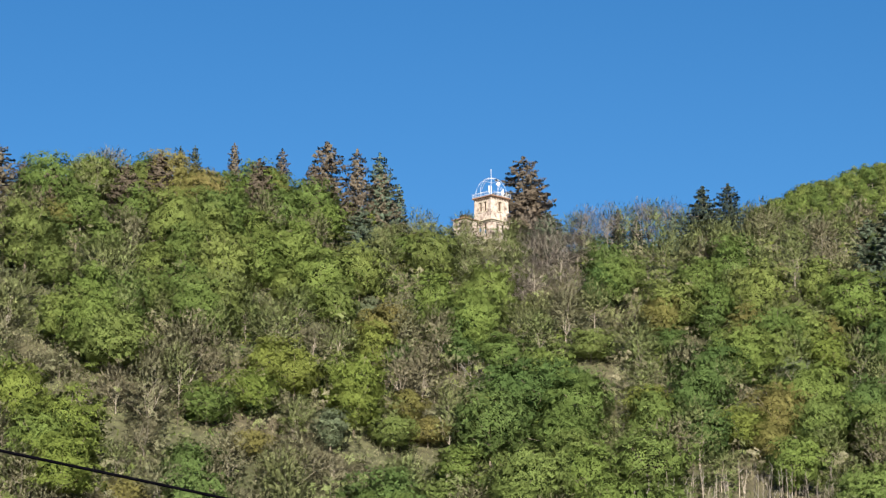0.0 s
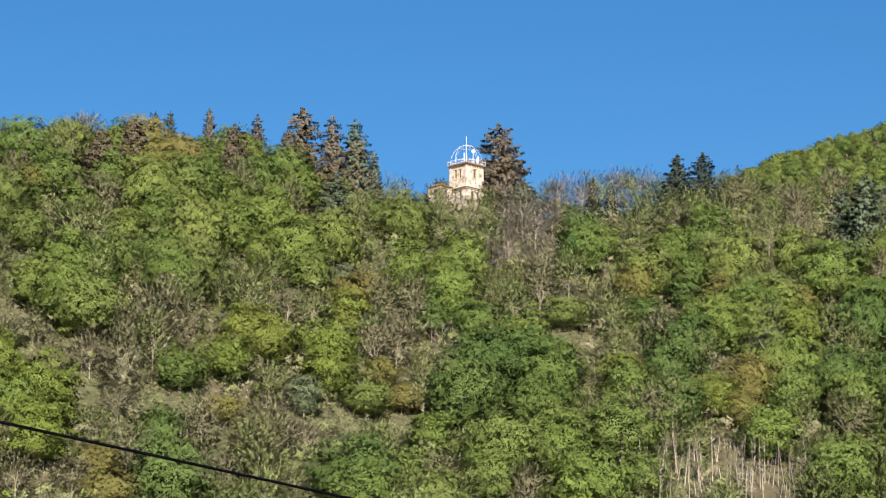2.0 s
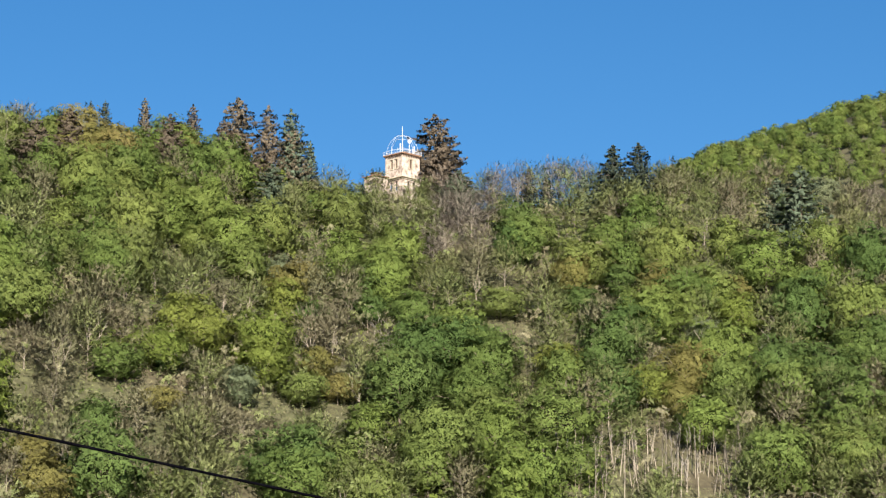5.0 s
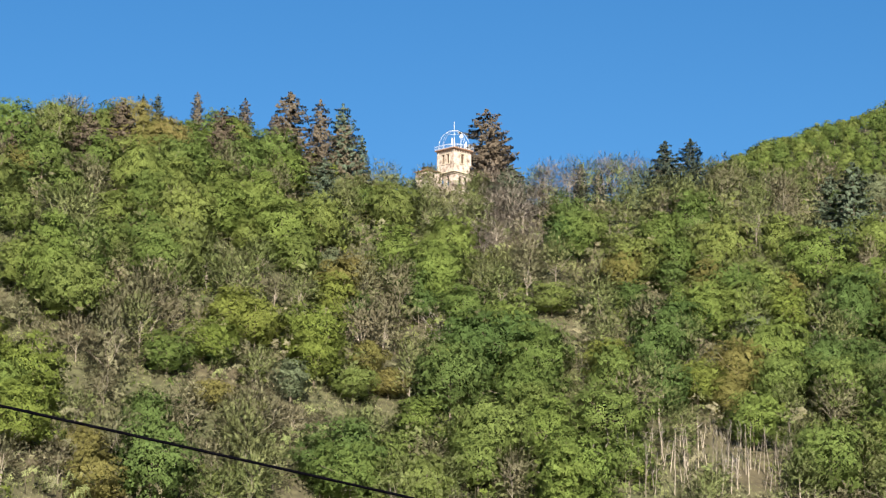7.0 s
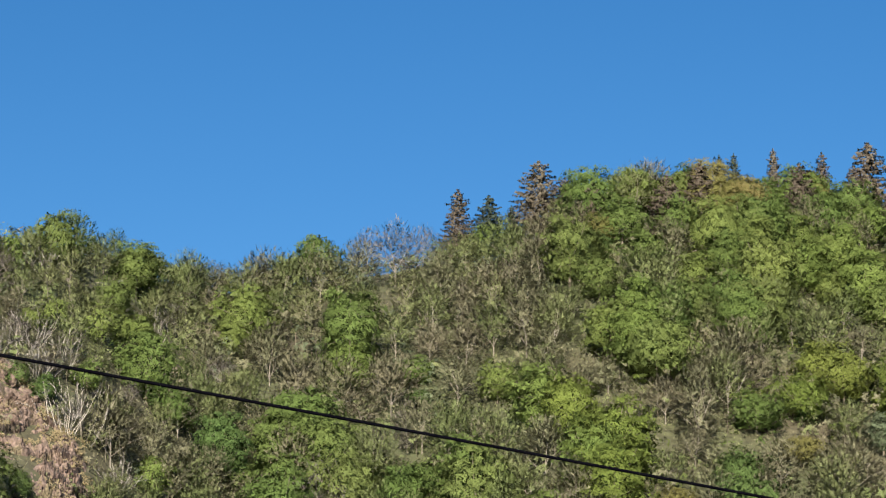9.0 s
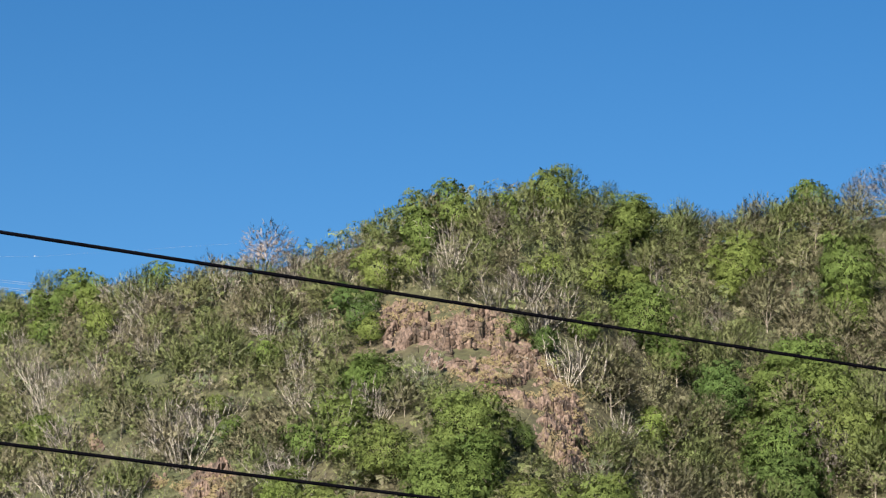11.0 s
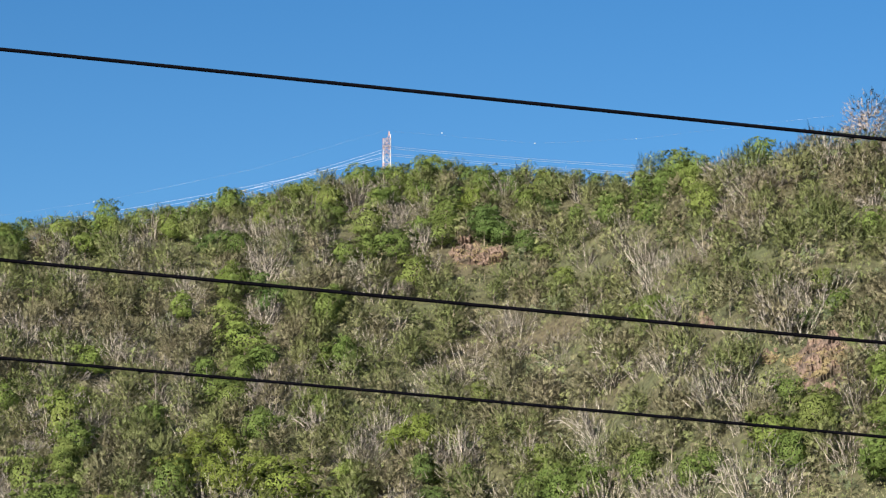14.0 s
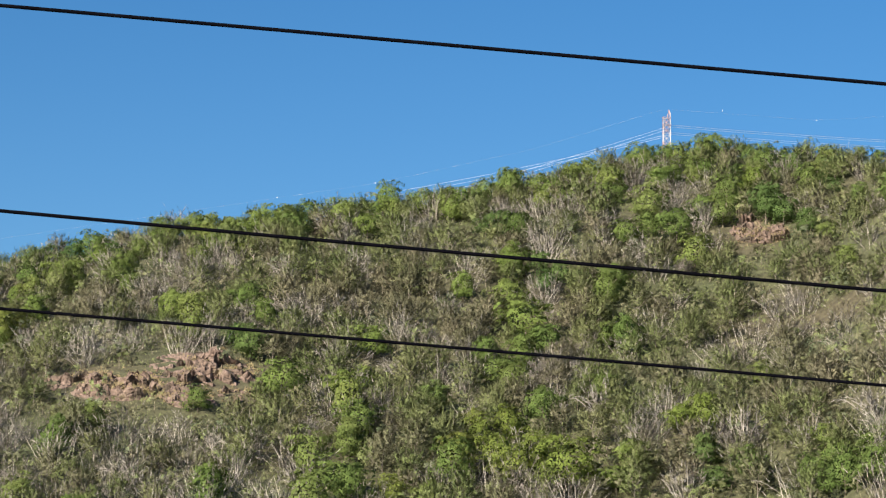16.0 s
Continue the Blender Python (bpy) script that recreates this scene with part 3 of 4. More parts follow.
STANDS.append(("budding", "olive", [
    (0.25, 13.28, 0.98), (0.13, 12.18, 0.86), (-0.75, 13.15, 0.98), (-0.99, 11.32, 1.1), (-1.57, 7.41, 1.1), (-2.59, 9.59, 0.86), (-2.7, 9.1, 0.98),
    (-3.35, 11.17, 1.35), (-3.58, 10.06, 1.1), (-4.13, 12.86, 1.1), (-5.26, 8.09, 1.1), (-6, 12.94, 1.1), (-6.98, 12.54, 1.1), (-8.08, 12.15, 1.1)]))
STANDS.append(("bare", "twig", [
    (52.08, 3.79, 0.86), (51.82, 6.69, 0.73), (51.75, 4.76, 0.86), (50.93, 5.38, 0.61), (50.86, 6.84, 0.73), (49.76, 6.68, 0.73), (49.71, 4.87, 0.98),
    (49.52, 6.87, 0.73), (48.83, 3.61, 0.73), (48.82, 7.98, 0.73), (48.37, 4.35, 0.73), (47.01, 3.52, 0.73), (45.82, 4.87, 0.73), (44.64, 7.57, 0.73),
    (44, 6.23, 0.61), (43.52, 6.97, 0.73), (43.02, 6.73, 0.61), (42.54, 7.47, 0.61), (42.42, 8.57, 0.73), (40.08, 8.71, 0.61), (40.07, 6.14, 0.61),
    (39.09, 8.59, 0.86), (37.96, 7.68, 0.73), (36.96, 6.62, 0.73), (36.65, 6.51, 0.73), (36.36, 6.63, 0.73), (36.28, 7, 0.86), (35.98, 6.15, 0.61),
    (35.67, 7.6, 0.73), (35.21, 5.66, 0.61)]))
STANDS.append(("bare", "twig", [
    (35.03, 7.14, 0.61), (34.48, 6.26, 0.73), (34.46, 9.58, 0.61), (34.3, 7.27, 0.73), (33.71, 9.11, 0.61), (33.61, 7.94, 0.73), (33.53, 5.7, 1.1),
    (33.34, 8.75, 0.73), (32.85, 9.36, 0.73), (32.57, 6.68, 0.73), (32.31, 5.35, 0.73), (31.86, 9.01, 0.73), (31.66, 7.91, 1.1), (31.21, 6.21, 0.73),
    (30.88, 10.36, 0.49), (30.47, 5.48, 0.61), (30.24, 7.44, 0.73), (29.51, 10.74, 0.73), (28.89, 9.03, 0.61), (28.15, 8.54, 0.61), (26.79, 8.79,
    0.73), (26.41, 10.37, 0.61), (26.3, 8.48, 0.73), (25.72, 11.71, 0.43), (23.48, 8.28, 0.61), (22.27, 7.78, 0.61), (21.96, 11.41, 0.61), (0.01,
    10.22, 0.73), (0.01, 9.86, 0.61)]))
STANDS.append(("poles", "twig", [
    (-3.53, 7.14, 0.73), (-4.15, 7.44, 0.86), (-4.38, 7.01, 0.86), (-4.64, 7.61, 0.86), (-5.13, 7.42, 0.86), (-5.36, 7, 0.86), (-5.62, 7.6, 0.86),
    (-6.1, 7.41, 0.86), (-6.33, 6.98, 0.86), (-6.59, 7.52, 0.86), (-7.07, 7.39, 0.86), (-7.3, 6.96, 0.86), (-7.62, 7.44, 0.86)]))
STANDS.append(("winter", "mist", [
    (22.23, 12.08, 0.49), (22.07, 11.24, 0.73), (19.59, 9.85, 0.61), (18.65, 11.57, 0.61), (17.64, 10.37, 0.86), (17.13, 9.89, 0.61), (16.27, 9.65,
    0.73), (15.38, 7.84, 0.73), (14.44, 13.15, 0.86), (14.28, 8.82, 0.73), (13.81, 13.21, 1.35), (13.54, 8.94, 0.61), (13.18, 13.21, 0.86), (6.03,
    14.81, 0.37), (5.35, 11.06, 0.49), (4.91, 14.77, 0.49), (4.61, 11.31, 0.61), (1.44, 13.77, 0.31), (-0.37, 12.42, 0.86), (-1, 11.93, 0.73), (-1.25,
    12.29, 1.1), (-2, 12.16, 0.98), (-2.39, 13.4, 1.0), (-2.89, 13.4, 0.95), (-3.65, 13.5, 1.0), (-4.27, 13.5, 1.0), (-6.02, 13.42, 0.49),
    (-6.72, 11.82, 0.61), (-7.86, 9.24, 0.86)]))
STANDS.append(("budding", "lime", [
    (20.92, 13.35, 1.16), (19.99, 13.12, 0.67)]))
STANDS.append(("haze", "bloom", [
    (11.18, 11.62, 0.67)]))
# the broad one at 27.5 is a bare, twiggy, pinkish-grey dome
STANDS.append(("budding", "bloom", [
    (37.74, 8.36, 0.49), (27.5, 12.0, 1.5)]))
STANDS.append(("small", "mid", [
    (50.56, 4.97, 0.86), (49.79, 7.83, 0.73), (49.58, 8.75, 0.86), (48.35, 8.84, 0.86), (48.27, 5.44, 0.73), (46.85, 7.29, 0.73), (46.02, 9.26, 0.73),
    (45.19, 3.79, 1.22), (43.13, 5.51, 0.86), (42.56, 9.67, 0.86), (41.79, 6.13, 0.98), (40.69, 6.75, 0.98), (39.34, 6.88, 0.86), (39.25, 10.07,
    0.98), (38.97, 9.11, 0.86), (38.51, 9.73, 0.98), (37.89, 9.26, 1.1), (37.49, 10.41, 0.98), (36.88, 9.55, 0.86), (36.05, 6.03, 0.73), (35.71,
    10.41, 0.86), (35.03, 10.38, 0.98), (34.98, 3.97, 0.98), (33.94, 10, 0.98), (33.78, 4.57, 0.86), (31.08, 4.57, 0.98), (29.37, 6.1, 0.86), (29.25,
    5.37, 0.86), (28.64, 8.42, 0.86), (28.27, 7.93, 0.86)]))
STANDS.append(("small", "mid", [
    (24.3, 11.57, 0.98), (24.22, 12.78, 1.1), (23.54, 13.01, 1.1), (22.99, 8.27, 0.98), (20.53, 10.16, 0.98)]))
STANDS.append(("small", "fresh", [
    (52.21, 7.64, 0.86), (48.44, 7.32, 0.98), (47.25, 9.11, 1.1), (46.45, 5.9, 1.22), (44.73, 5.92, 0.86), (44.66, 9.34, 1.1), (44.5, 6.72, 0.86),
    (44.05, 9.66, 0.86), (43.43, 9.91, 0.98), (42.07, 10.17, 0.98), (41.55, 7.72, 1.1), (41.18, 7.24, 1.35), (40.95, 10.29, 0.86), (39.59, 10.42,
    0.86), (39.21, 3.78, 0.98), (37.49, 8.71, 0.98), (34.73, 4.71, 0.86), (34.21, 8.56, 0.73), (32.49, 10.1, 0.86), (31.25, 10.42, 0.92), (29.89,
    11.23, 0.73), (25.35, 11.58, 0.86), (21.23, 11.51, 0.86)]))
STANDS.append(("small", "dark", [
    (51.03, 8.59, 1.1), (50.18, 8.67, 0.86), (47.45, 6.79, 0.73), (42.06, 9.19, 0.61), (40.45, 8.22, 0.73), (37.03, 3.79, 0.86), (36.62, 10.52, 0.73),
    (35.77, 10.03, 0.73), (35.57, 9.56, 0.86), (35.07, 9.33, 0.73), (34.47, 10.19, 0.86), (32.34, 7.91, 0.61), (29.01, 7.56, 0.61), (25.29, 10.73,
    0.67), (21.98, 10.19, 0.73), (21.38, 9.94, 0.73)]))
STANDS.append(("small", "lime", [
    (52.19, 7.04, 0.73), (47.37, 8.74, 0.61), (44.09, 3.5, 0.86), (41.78, 4.31, 1.1), (40.19, 4.14, 1.71), (37.77, 5.09, 0.98), (36.45, 10.27, 0.73),
    (22.56, 12.51, 0.73)]))
STANDS.append(("haze", "olive", [
    (51.78, 5.6, 0.86), (50.88, 3.82, 0.98), (47.96, 7.63, 0.86), (47.41, 5.21, 0.86), (47.11, 8.14, 0.98), (45.95, 5.48, 0.86), (45.76, 8.53, 0.98),
    (45.73, 6.82, 0.86), (44.28, 8.68, 0.98), (43.51, 6.48, 0.86), (43.26, 5.63, 0.98), (42.92, 9.06, 0.98), (39.7, 6.02, 0.98), (39.7, 5.05, 0.98),
    (38.91, 7.18, 0.86), (38.73, 5.54, 0.98), (38.11, 6.52, 0.98), (37.86, 7.98, 0.86), (37.46, 7.21, 0.86), (36.75, 7.71, 0.98), (36.64, 8.21, 0.86),
    (36.54, 5.3, 0.98), (35.58, 4.82, 0.86), (35.42, 8.69, 0.86), (34.34, 9.71, 0.86), (33.82, 8.25, 0.86), (33.36, 10.4, 0.86), (32.84, 8.27, 0.98),
    (31.87, 9.74, 0.86), (31.11, 8.28, 0.86)]))
STANDS.append(("haze", "olive", [
    (30.85, 6.82, 0.86), (30.62, 9.39, 0.86), (30.37, 8.78, 0.98), (29.63, 8.54, 0.98), (29.14, 9.52, 0.98), (28.89, 10.25, 0.98), (28.27, 10.01,
    0.86), (27.9, 9.4, 0.98), (27.65, 11.35, 0.98), (26.91, 9.76, 0.98), (26.4, 11.35, 0.98), (26.17, 9.27, 0.98), (25.18, 9.39, 0.73), (24.91, 12.43,
    0.98), (24.45, 9.01, 0.73), (23.71, 8.89, 0.86), (23.36, 7.91, 0.86), (23.31, 11.31, 0.98), (22.67, 12.87, 1.1), (22.52, 7.54, 0.98), (21.81,
    13.03, 1.1), (21.55, 7.28, 0.98), (20.96, 12.59, 1.1), (20.49, 11.73, 1.1)]))
STANDS.append(("haze", "bud", [
    (51.11, 7.19, 0.73), (50.64, 7.81, 1.1), (48.59, 8.47, 0.73), (46.75, 8.64, 0.73), (45.75, 7.68, 0.86), (44.64, 7.69, 0.86), (43.98, 4.29, 0.73),
    (43.52, 7.46, 0.86), (42.54, 7.23, 0.73), (42.05, 8.33, 0.73), (41.07, 9.32, 0.73), (40.2, 7.36, 0.73), (39.2, 8.62, 0.98), (38.35, 7.73, 0.73),
    (38.04, 6.23, 0.98), (38, 4.27, 0.98), (37.38, 5.79, 0.73), (35.97, 5.79, 0.98), (35.46, 10.17, 0.73), (34.89, 6.29, 0.98), (34.49, 5.18, 0.73),
    (33.79, 6.3, 0.98), (32.82, 7.29, 0.86), (32.07, 5.84, 0.86), (31.74, 9.87, 0.86), (30.25, 9.88, 0.86), (30, 8.05, 0.98), (29.27, 11.11, 0.86),
    (28.15, 10.74, 0.86), (27.4, 8.3, 0.86)]))
STANDS.append(("haze", "bud", [
    (26.78, 10.62, 0.86), (22.2, 11.77, 0.86)]))
STANDS.append(("haze", "rust", [
    (45.71, 9.17, 0.61)]))

# conifers: bearing, elevation angles of the tip and the foot, breadth in degrees
CONIFERS = {
    "rust": [
        (3.34, 15.06, 13.33, 0.92), (3.65, 14.55, 13.27, 0.61), (2.67, 14.9, 13.46, 0.59), (2.14, 14.38, 13.46, 0.73), (-1.04, 14.73, 13.33, 0.95),
        (-1.2, 14.25, 13.15, 0.86), (4.34, 14.87, 13.75, 0.39), (7.05, 14.73, 13.21, 0.79), (4.84, 14.65, 13.38, 0.73), (7.77, 14.47, 13.32, 0.61),
        (5.41, 14.97, 14.22, 0.32), (9.43, 14.35, 13.27, 0.61), (12.42, 14.22, 13.21, 0.59), (10.62, 14.83, 13.57, 0.76), (10.03, 14.44, 13.44, 0.64)],
    "needle_green": [
        (2.16, 14.83, 13.52, 0.55), (1.73, 14.1, 13.52, 0.32), (-1.57, 13.45, 12.59, 0.76), (-9.11, 13.44, 11.63, 1.04), (-8.61, 13.16, 12.13, 0.61),
        (2.57, 13.58, 12.42, 0.79), (-4.33, 13.34, 12.73, 0.29)],
    "needle": [
        (-5.01, 13.99, 12.6, 0.76), (-5.57, 14.01, 12.95, 0.64), (-3.14, 13.51, 12.88, 0.29), (-3.54, 13.32, 12.87, 0.24), (6.6, 14.86, 14.19, 0.22),
        (6.28, 14.88, 14.2, 0.22), (0.56, 13.13, 12.55, 0.27), (8.4, 12.63, 12.09, 0.49), (11.73, 14.07, 13.4, 0.67), (11.23, 13.82, 13.45, 0.31)],
}

# ---- where rock breaks through: bearing, elevation angle, half breadth and half height in degrees ----
ROCKS = {
    "crag": [(24.3, 10.15, 0.95, 0.55), (23.0, 9.75, 1.15, 0.85), (23.5, 9.55, 0.6, 0.45), (21.95, 9.0, 0.9, 0.75), (21.05, 8.1, 0.6, 0.8), (20.7, 7.4, 0.45, 0.4)],
    "cliff": [(28.6, 6.55, 0.68, 0.62)],
    "scar": [(36.35, 9.05, 0.4, 0.3), (35.75, 8.9, 0.4, 0.16)],
    "quarry": [(48.2, 5.75, 1.3, 0.6), (50.2, 5.6, 1.3, 0.32)],
    "ledge": [(29.87, 6.71, 0.25, 0.15), (24.79, 5.68, 0.25, 0.15), (-6.65, 11.85, 0.22, 0.4), (31.1, 7.49, 0.15, 0.12)]}
ROCK_SPOTS = np.array([e for rows in ROCKS.values() for e in rows])

def on_rock(az, el, grow_by=0.0, drop=0.0):
    """Whether a plant whose foot is at az, el stands on rock or just below it."""
    r = ROCK_SPOTS
    x = (az - r[:, 0]) / (r[:, 2] * 0.92 + grow_by)
    y = el - r[:, 1]
    y = np.where(y < 0, np.minimum(y + drop, 0), y) / (r[:, 3] + grow_by)
    return bool((x * x + y * y < 1).any())

# ---- planting ----
SPAN = {"broadleaf": (10.5, 11.0, 0.62), "small": (6.2, 6.5, 0.56), "budding": (8.2, 10.5, 0.62), "haze": (5.6, 7.0, 0.60), "winter": (7.4, 10.5, 0.62), "bare": (5.6, 6.6, 0.55), "poles": (5.5, 9.0, 0.5)}

def elevation(az, d):
    return math.degrees(math.atan2(height(az, d) - EYE, d))

def plant_stands():
    marks = []
    for shape, leaf, rows in STANDS:
        wide, high, mid = SPAN[shape]
        for az, el, w in rows:
            crest = np.interp(az, RIDGE[:, 0], RIDGE[:, 2]) - el
            if az > 30 and crest < 0.7:              # low wind-cut trees along the far crest
                w, el = w * 0.65, el - 0.14
            d = on_hill(az, el - 0.5 * w)
            s = max(0.45, min(2.1, radians(w) * d * 0.98 / wide))
            foot = el - math.degrees(high * s * mid / d)
            d = on_hill(az, foot)
            s = max(0.45, min(2.1, radians(w) * d * 0.98 / wide))
            need = (el - elevation(az, d)) * radians(1) * d / (high * s * mid)
            plant(shape, leaf, az, d, s, max(0.35, min(1.1, need)), True)
            marks.append((az, el, w, shape, leaf))
    for leaf, rows in CONIFERS.items():
        for az, tip, foot, w in rows:
            d = on_hill(az, foot - 0.25)
            tall = (tip + 0.13 - elevation(az, d)) * radians(1) * d / 16
            across = radians(w) * d / 7.4
            plant("spruce", leaf, az, d, across, tall / across, True)
    return marks

def blend(az, d):
    """Loose mix of species by stretch of the hill, where no stand is marked."""
    p = spot(az, d)
    el, crest = elevation(az, d), ridge(az)[0] - d
    n = noise.noise((p.x * 0.022, p.y * 0.022, 0.5)) + 0.35 * noise.noise((p.x * 0.08, p.y * 0.08, 2.5))
    green = [("broadleaf", "fresh"), ("broadleaf", "mid"), ("broadleaf", "mid"), ("broadleaf", "dark")]
    thin = [("budding", "olive"), ("budding", "olive"), ("budding", "bud")]
    low = [("haze", "olive"), ("haze", "olive"), ("haze", "bud"), ("bare", "twig"), ("bare", "twig"), ("bare", "twig")]
    if az < 1.6 and crest < 60:                       # thin wood along the crest
        return random.choice([("winter", "mist"), ("budding", "bud"), ("budding", "olive"), ("budding", "olive")])
    if az < 10:
        share = 0.26 if az > 0.5 and el < 9.6 else 0.40 + n
        return random.choice(green if random.random() < share else thin)
    if az < 19:
        return random.choice(thin + [("budding", "bud")] if random.random() < 0.85 else green)
    if az > 31 and crest < 45:
        return random.choice([("small", "fresh"), ("small", "mid"), ("haze", "olive"), ("small", "mid")])
    return random.choice(low) if random.random() < 0.92 - 0.45 * max(0.0, n) else random.choice([("small", "fresh"), ("small", "mid")])

def lowest(az):
    """Elevation angle of the lowest ground in view at a bearing, with a margin."""
    return np.interp(az, (-12, 4, 12, 16, 19, 24, 40, 54), (5.6, 5.6, 6.2, 5.6, 4.0, 3.5, 2.8, 2.2))

def scatter(marks):
    m = np.array([r[:3] for r in marks])
    for step, lo, hi in ((8.3, -13.5, 19.0), (6.1, 19.0, 54.5)):
        d = 330.0
        while d < 760:
            width = math.degrees(step / d)
            for az in np.arange(lo, hi, width):
                b, q = az + random.uniform(-0.45, 0.45) * width, d + random.uniform(-0.45, 0.45) * step
                rd, rz = ridge(b)
                el = elevation(b, q)
                if q > rd + 10 or el < lowest(b) or on_rock(b, el, 0.0, 0.75):
                    continue
                if -1.1 < b < 0.8 and q > rd - 20:
                    continue
                middle = el + (0.62 if az < 19 else 0.35)
                gap = np.hypot(m[:, 0] - b, m[:, 1] - middle) / m[:, 2]
                k = int(gap.argmin())
                if gap[k] < (0.8 if marks[k][3] == "poles" else 0.6 if marks[k][3] == "bare" else 0.42):
                    continue
                shape, leaf = marks[k][3:] if gap[k] < 1.2 and random.random() < (0.55 if b < 10 else 0.38) else blend(b, q)
                if az >= 19 and shape == "broadleaf" and gap[k] >= 0.75:
                    shape, leaf = "haze", "olive"
                if az > 26 and shape == "small" and random.random() < 0.5:
                    shape, leaf = random.choice([("haze", "olive"), ("haze", "bud"), ("bare", "twig"), ("bare", "twig")])
                if shape == "poles":
                    shape, leaf = "budding", "olive"
                if leaf == "bloom" or (leaf == "pale" and random.random() < 0.6):
                    shape, leaf = "haze", "olive"
                s = random.uniform(0.9, 1.4) * (1.0 if q < rd - 12 else 0.8 if az < -1.2 else 0.5 if az < 19 else 0.46)
                if shape == "broadleaf" and az >= 19:
                    s *= 0.8
                plant(shape, leaf, b, q, s, random.uniform(0.85, 1.1))
            d += step * 0.86
    for k in range(3900):
        az = random.uniform(-13, 54)
        rd, _ = ridge(az)
        q = random.uniform(rd * 0.6, rd + 8)
        el = elevation(az, q)
        if el > lowest(az) and (not on_rock(az, el, 0.0, 0.3) or random.random() < 0.2):
            plant("bush", random.choice(["olive", "mid", "bud", "olive", "bud", "lime"] if az < 10 else ["olive", "olive", "bud", "pale", "bud"]), az, q, random.uniform(1.1, 2.0) if az < 19 else random.uniform(0.8, 1.5))
    for az in np.arange(-9, 26, 0.22):            # brushwood closes the crest below the crowns
        if not -0.9 < az < 0.6:
            plant("bush", random.choice(["olive", "bud", "olive", "mid"]), az, ridge(az)[0] - random.uniform(-2, 7), random.uniform(1.0, 1.7))
    for az in np.arange(-15, -4.8, 0.36):
        for q in np.arange(690, 915, 10.0):
            b = az + random.uniform(-0.2, 0.2)
            if height(b, q) > height(b, q - 20) and elevation(b, q) > 12.7:
                plant("small", random.choice(["fresh", "mid", "mid", "fresh"]), b, q, random.uniform(0.7, 1.1))

scatter(plant_stands())
grow_all()

def build_undergrowth():
    """Low brambles, dead fern and grass between the trees."""
    rng = np.random.default_rng(21)
    for name, label, leaf, count in (("undergrowth", "low olive-green brambles and grass between the trees", "olive", 3000),
                                     ("dead_fern", "dead brown fern and leaf litter between the trees", "bud", 2600)):
        at, tilt = [], []
        while len(at) < count:
            az = random.uniform(-13, 54)
            q = random.uniform(0.64, 1.0) * ridge(az)[0]
            el = elevation(az, q)
            if el > lowest(az) and not on_rock(az, el):
                at.append(spot(az, q))
                tilt.append((-math.sin(radians(az)), math.cos(radians(az)), (height(az, q + 2) - height(az, q - 2)) / 4))
        at, tilt = np.repeat(np.array(at), 30, axis=0), np.repeat(np.array(tilt), 30, axis=0)
        out, side = rng.normal(0, 2.0, (len(at), 1)), rng.normal(0, 2.2, (len(at), 1))
        at = at + tilt * out + np.stack([tilt[:, 1], -tilt[:, 0], 0 * tilt[:, 0]], 1) * side + np.array((0, 0, 0.5))
        back = -tilt * np.array((0.6, 0.6, 0)) + np.array((0, 0, 0.75))
        v = np.concatenate([sprays(rng, at[::3], back[::3], 0.5, 0.4), strands(rng, at[1::3], back[1::3], 1.7, 0.09), strands(rng, at[2::3], back[2::3], 1.4, 0.09)])
        ob = link(name, v[:, :3].tolist(), np.arange(len(v)).reshape(-1, 3).tolist(), LEAF[leaf])
        ob.data.attributes.new("rounding", "FLOAT_VECTOR", "POINT").data.foreach_set("vector", v[:, 3:].astype(np.float32).ravel())
        tagged(ob, label, "undergrowth", kind="stuff")

build_undergrowth()

# ---- rock ----
def rock_material():
    m, nodes, links = material("pink_rock")
    vor = nodes.new("ShaderNodeTexVoronoi"); vor.feature = "DISTANCE_TO_EDGE"; vor.inputs["Scale"].default_value = 0.6
    tc = nodes.new("ShaderNodeTexCoord")
    warp = noise_node(nodes, links, 0.5, 5)
    add = nodes.new("ShaderNodeVectorMath"); add.operation = "ADD"
    links.new(tc.outputs["Object"], add.inputs[0]); links.new(warp.outputs["Color"], add.inputs[1])
    links.new(add.outputs[0], vor.inputs["Vector"])
    tone, fine = noise_node(nodes, links, 0.22, 6), noise_node(nodes, links, 2.2, 6)
    r = ramp(nodes, [(0.34, (0.062, 0.052, 0.040)), (0.45, (0.134, 0.098, 0.083)), (0.56, (0.186, 0.138, 0.118)), (0.66, (0.130, 0.108, 0.068))])
    links.new(tone.outputs["Fac"], r.inputs[0])
    r2 = ramp(nodes, [(0.32, (0.45, 0.42, 0.40)), (0.62, (1.25, 1.2, 1.15))])
    links.new(fine.outputs["Fac"], r2.inputs[0])
    mul = nodes.new("ShaderNodeMix"); mul.data_type = "RGBA"; mul.blend_type = "MULTIPLY"; mul.inputs[0].default_value = 1
    links.new(r.outputs[0], mul.inputs[6]); links.new(r2.outputs[0], mul.inputs[7])
    b = nodes["Principled BSDF"]
    links.new(mul.outputs[2], b.inputs["Base Color"]); b.inputs["Roughness"].default_value = 0.9
    bp = nodes.new("ShaderNodeBump"); bp.inputs["Distance"].default_value = 0.6; bp.inputs["Strength"].default_value = 0.4
    rr = ramp(nodes, [(0.0, (0, 0, 0)), (0.12, (1, 1, 1))])
    links.new(vor.outputs["Distance"], rr.inputs[0]); links.new(rr.outputs[0], bp.inputs["Height"])
    links.new(bp.outputs[0], b.inputs["Normal"])
    return m

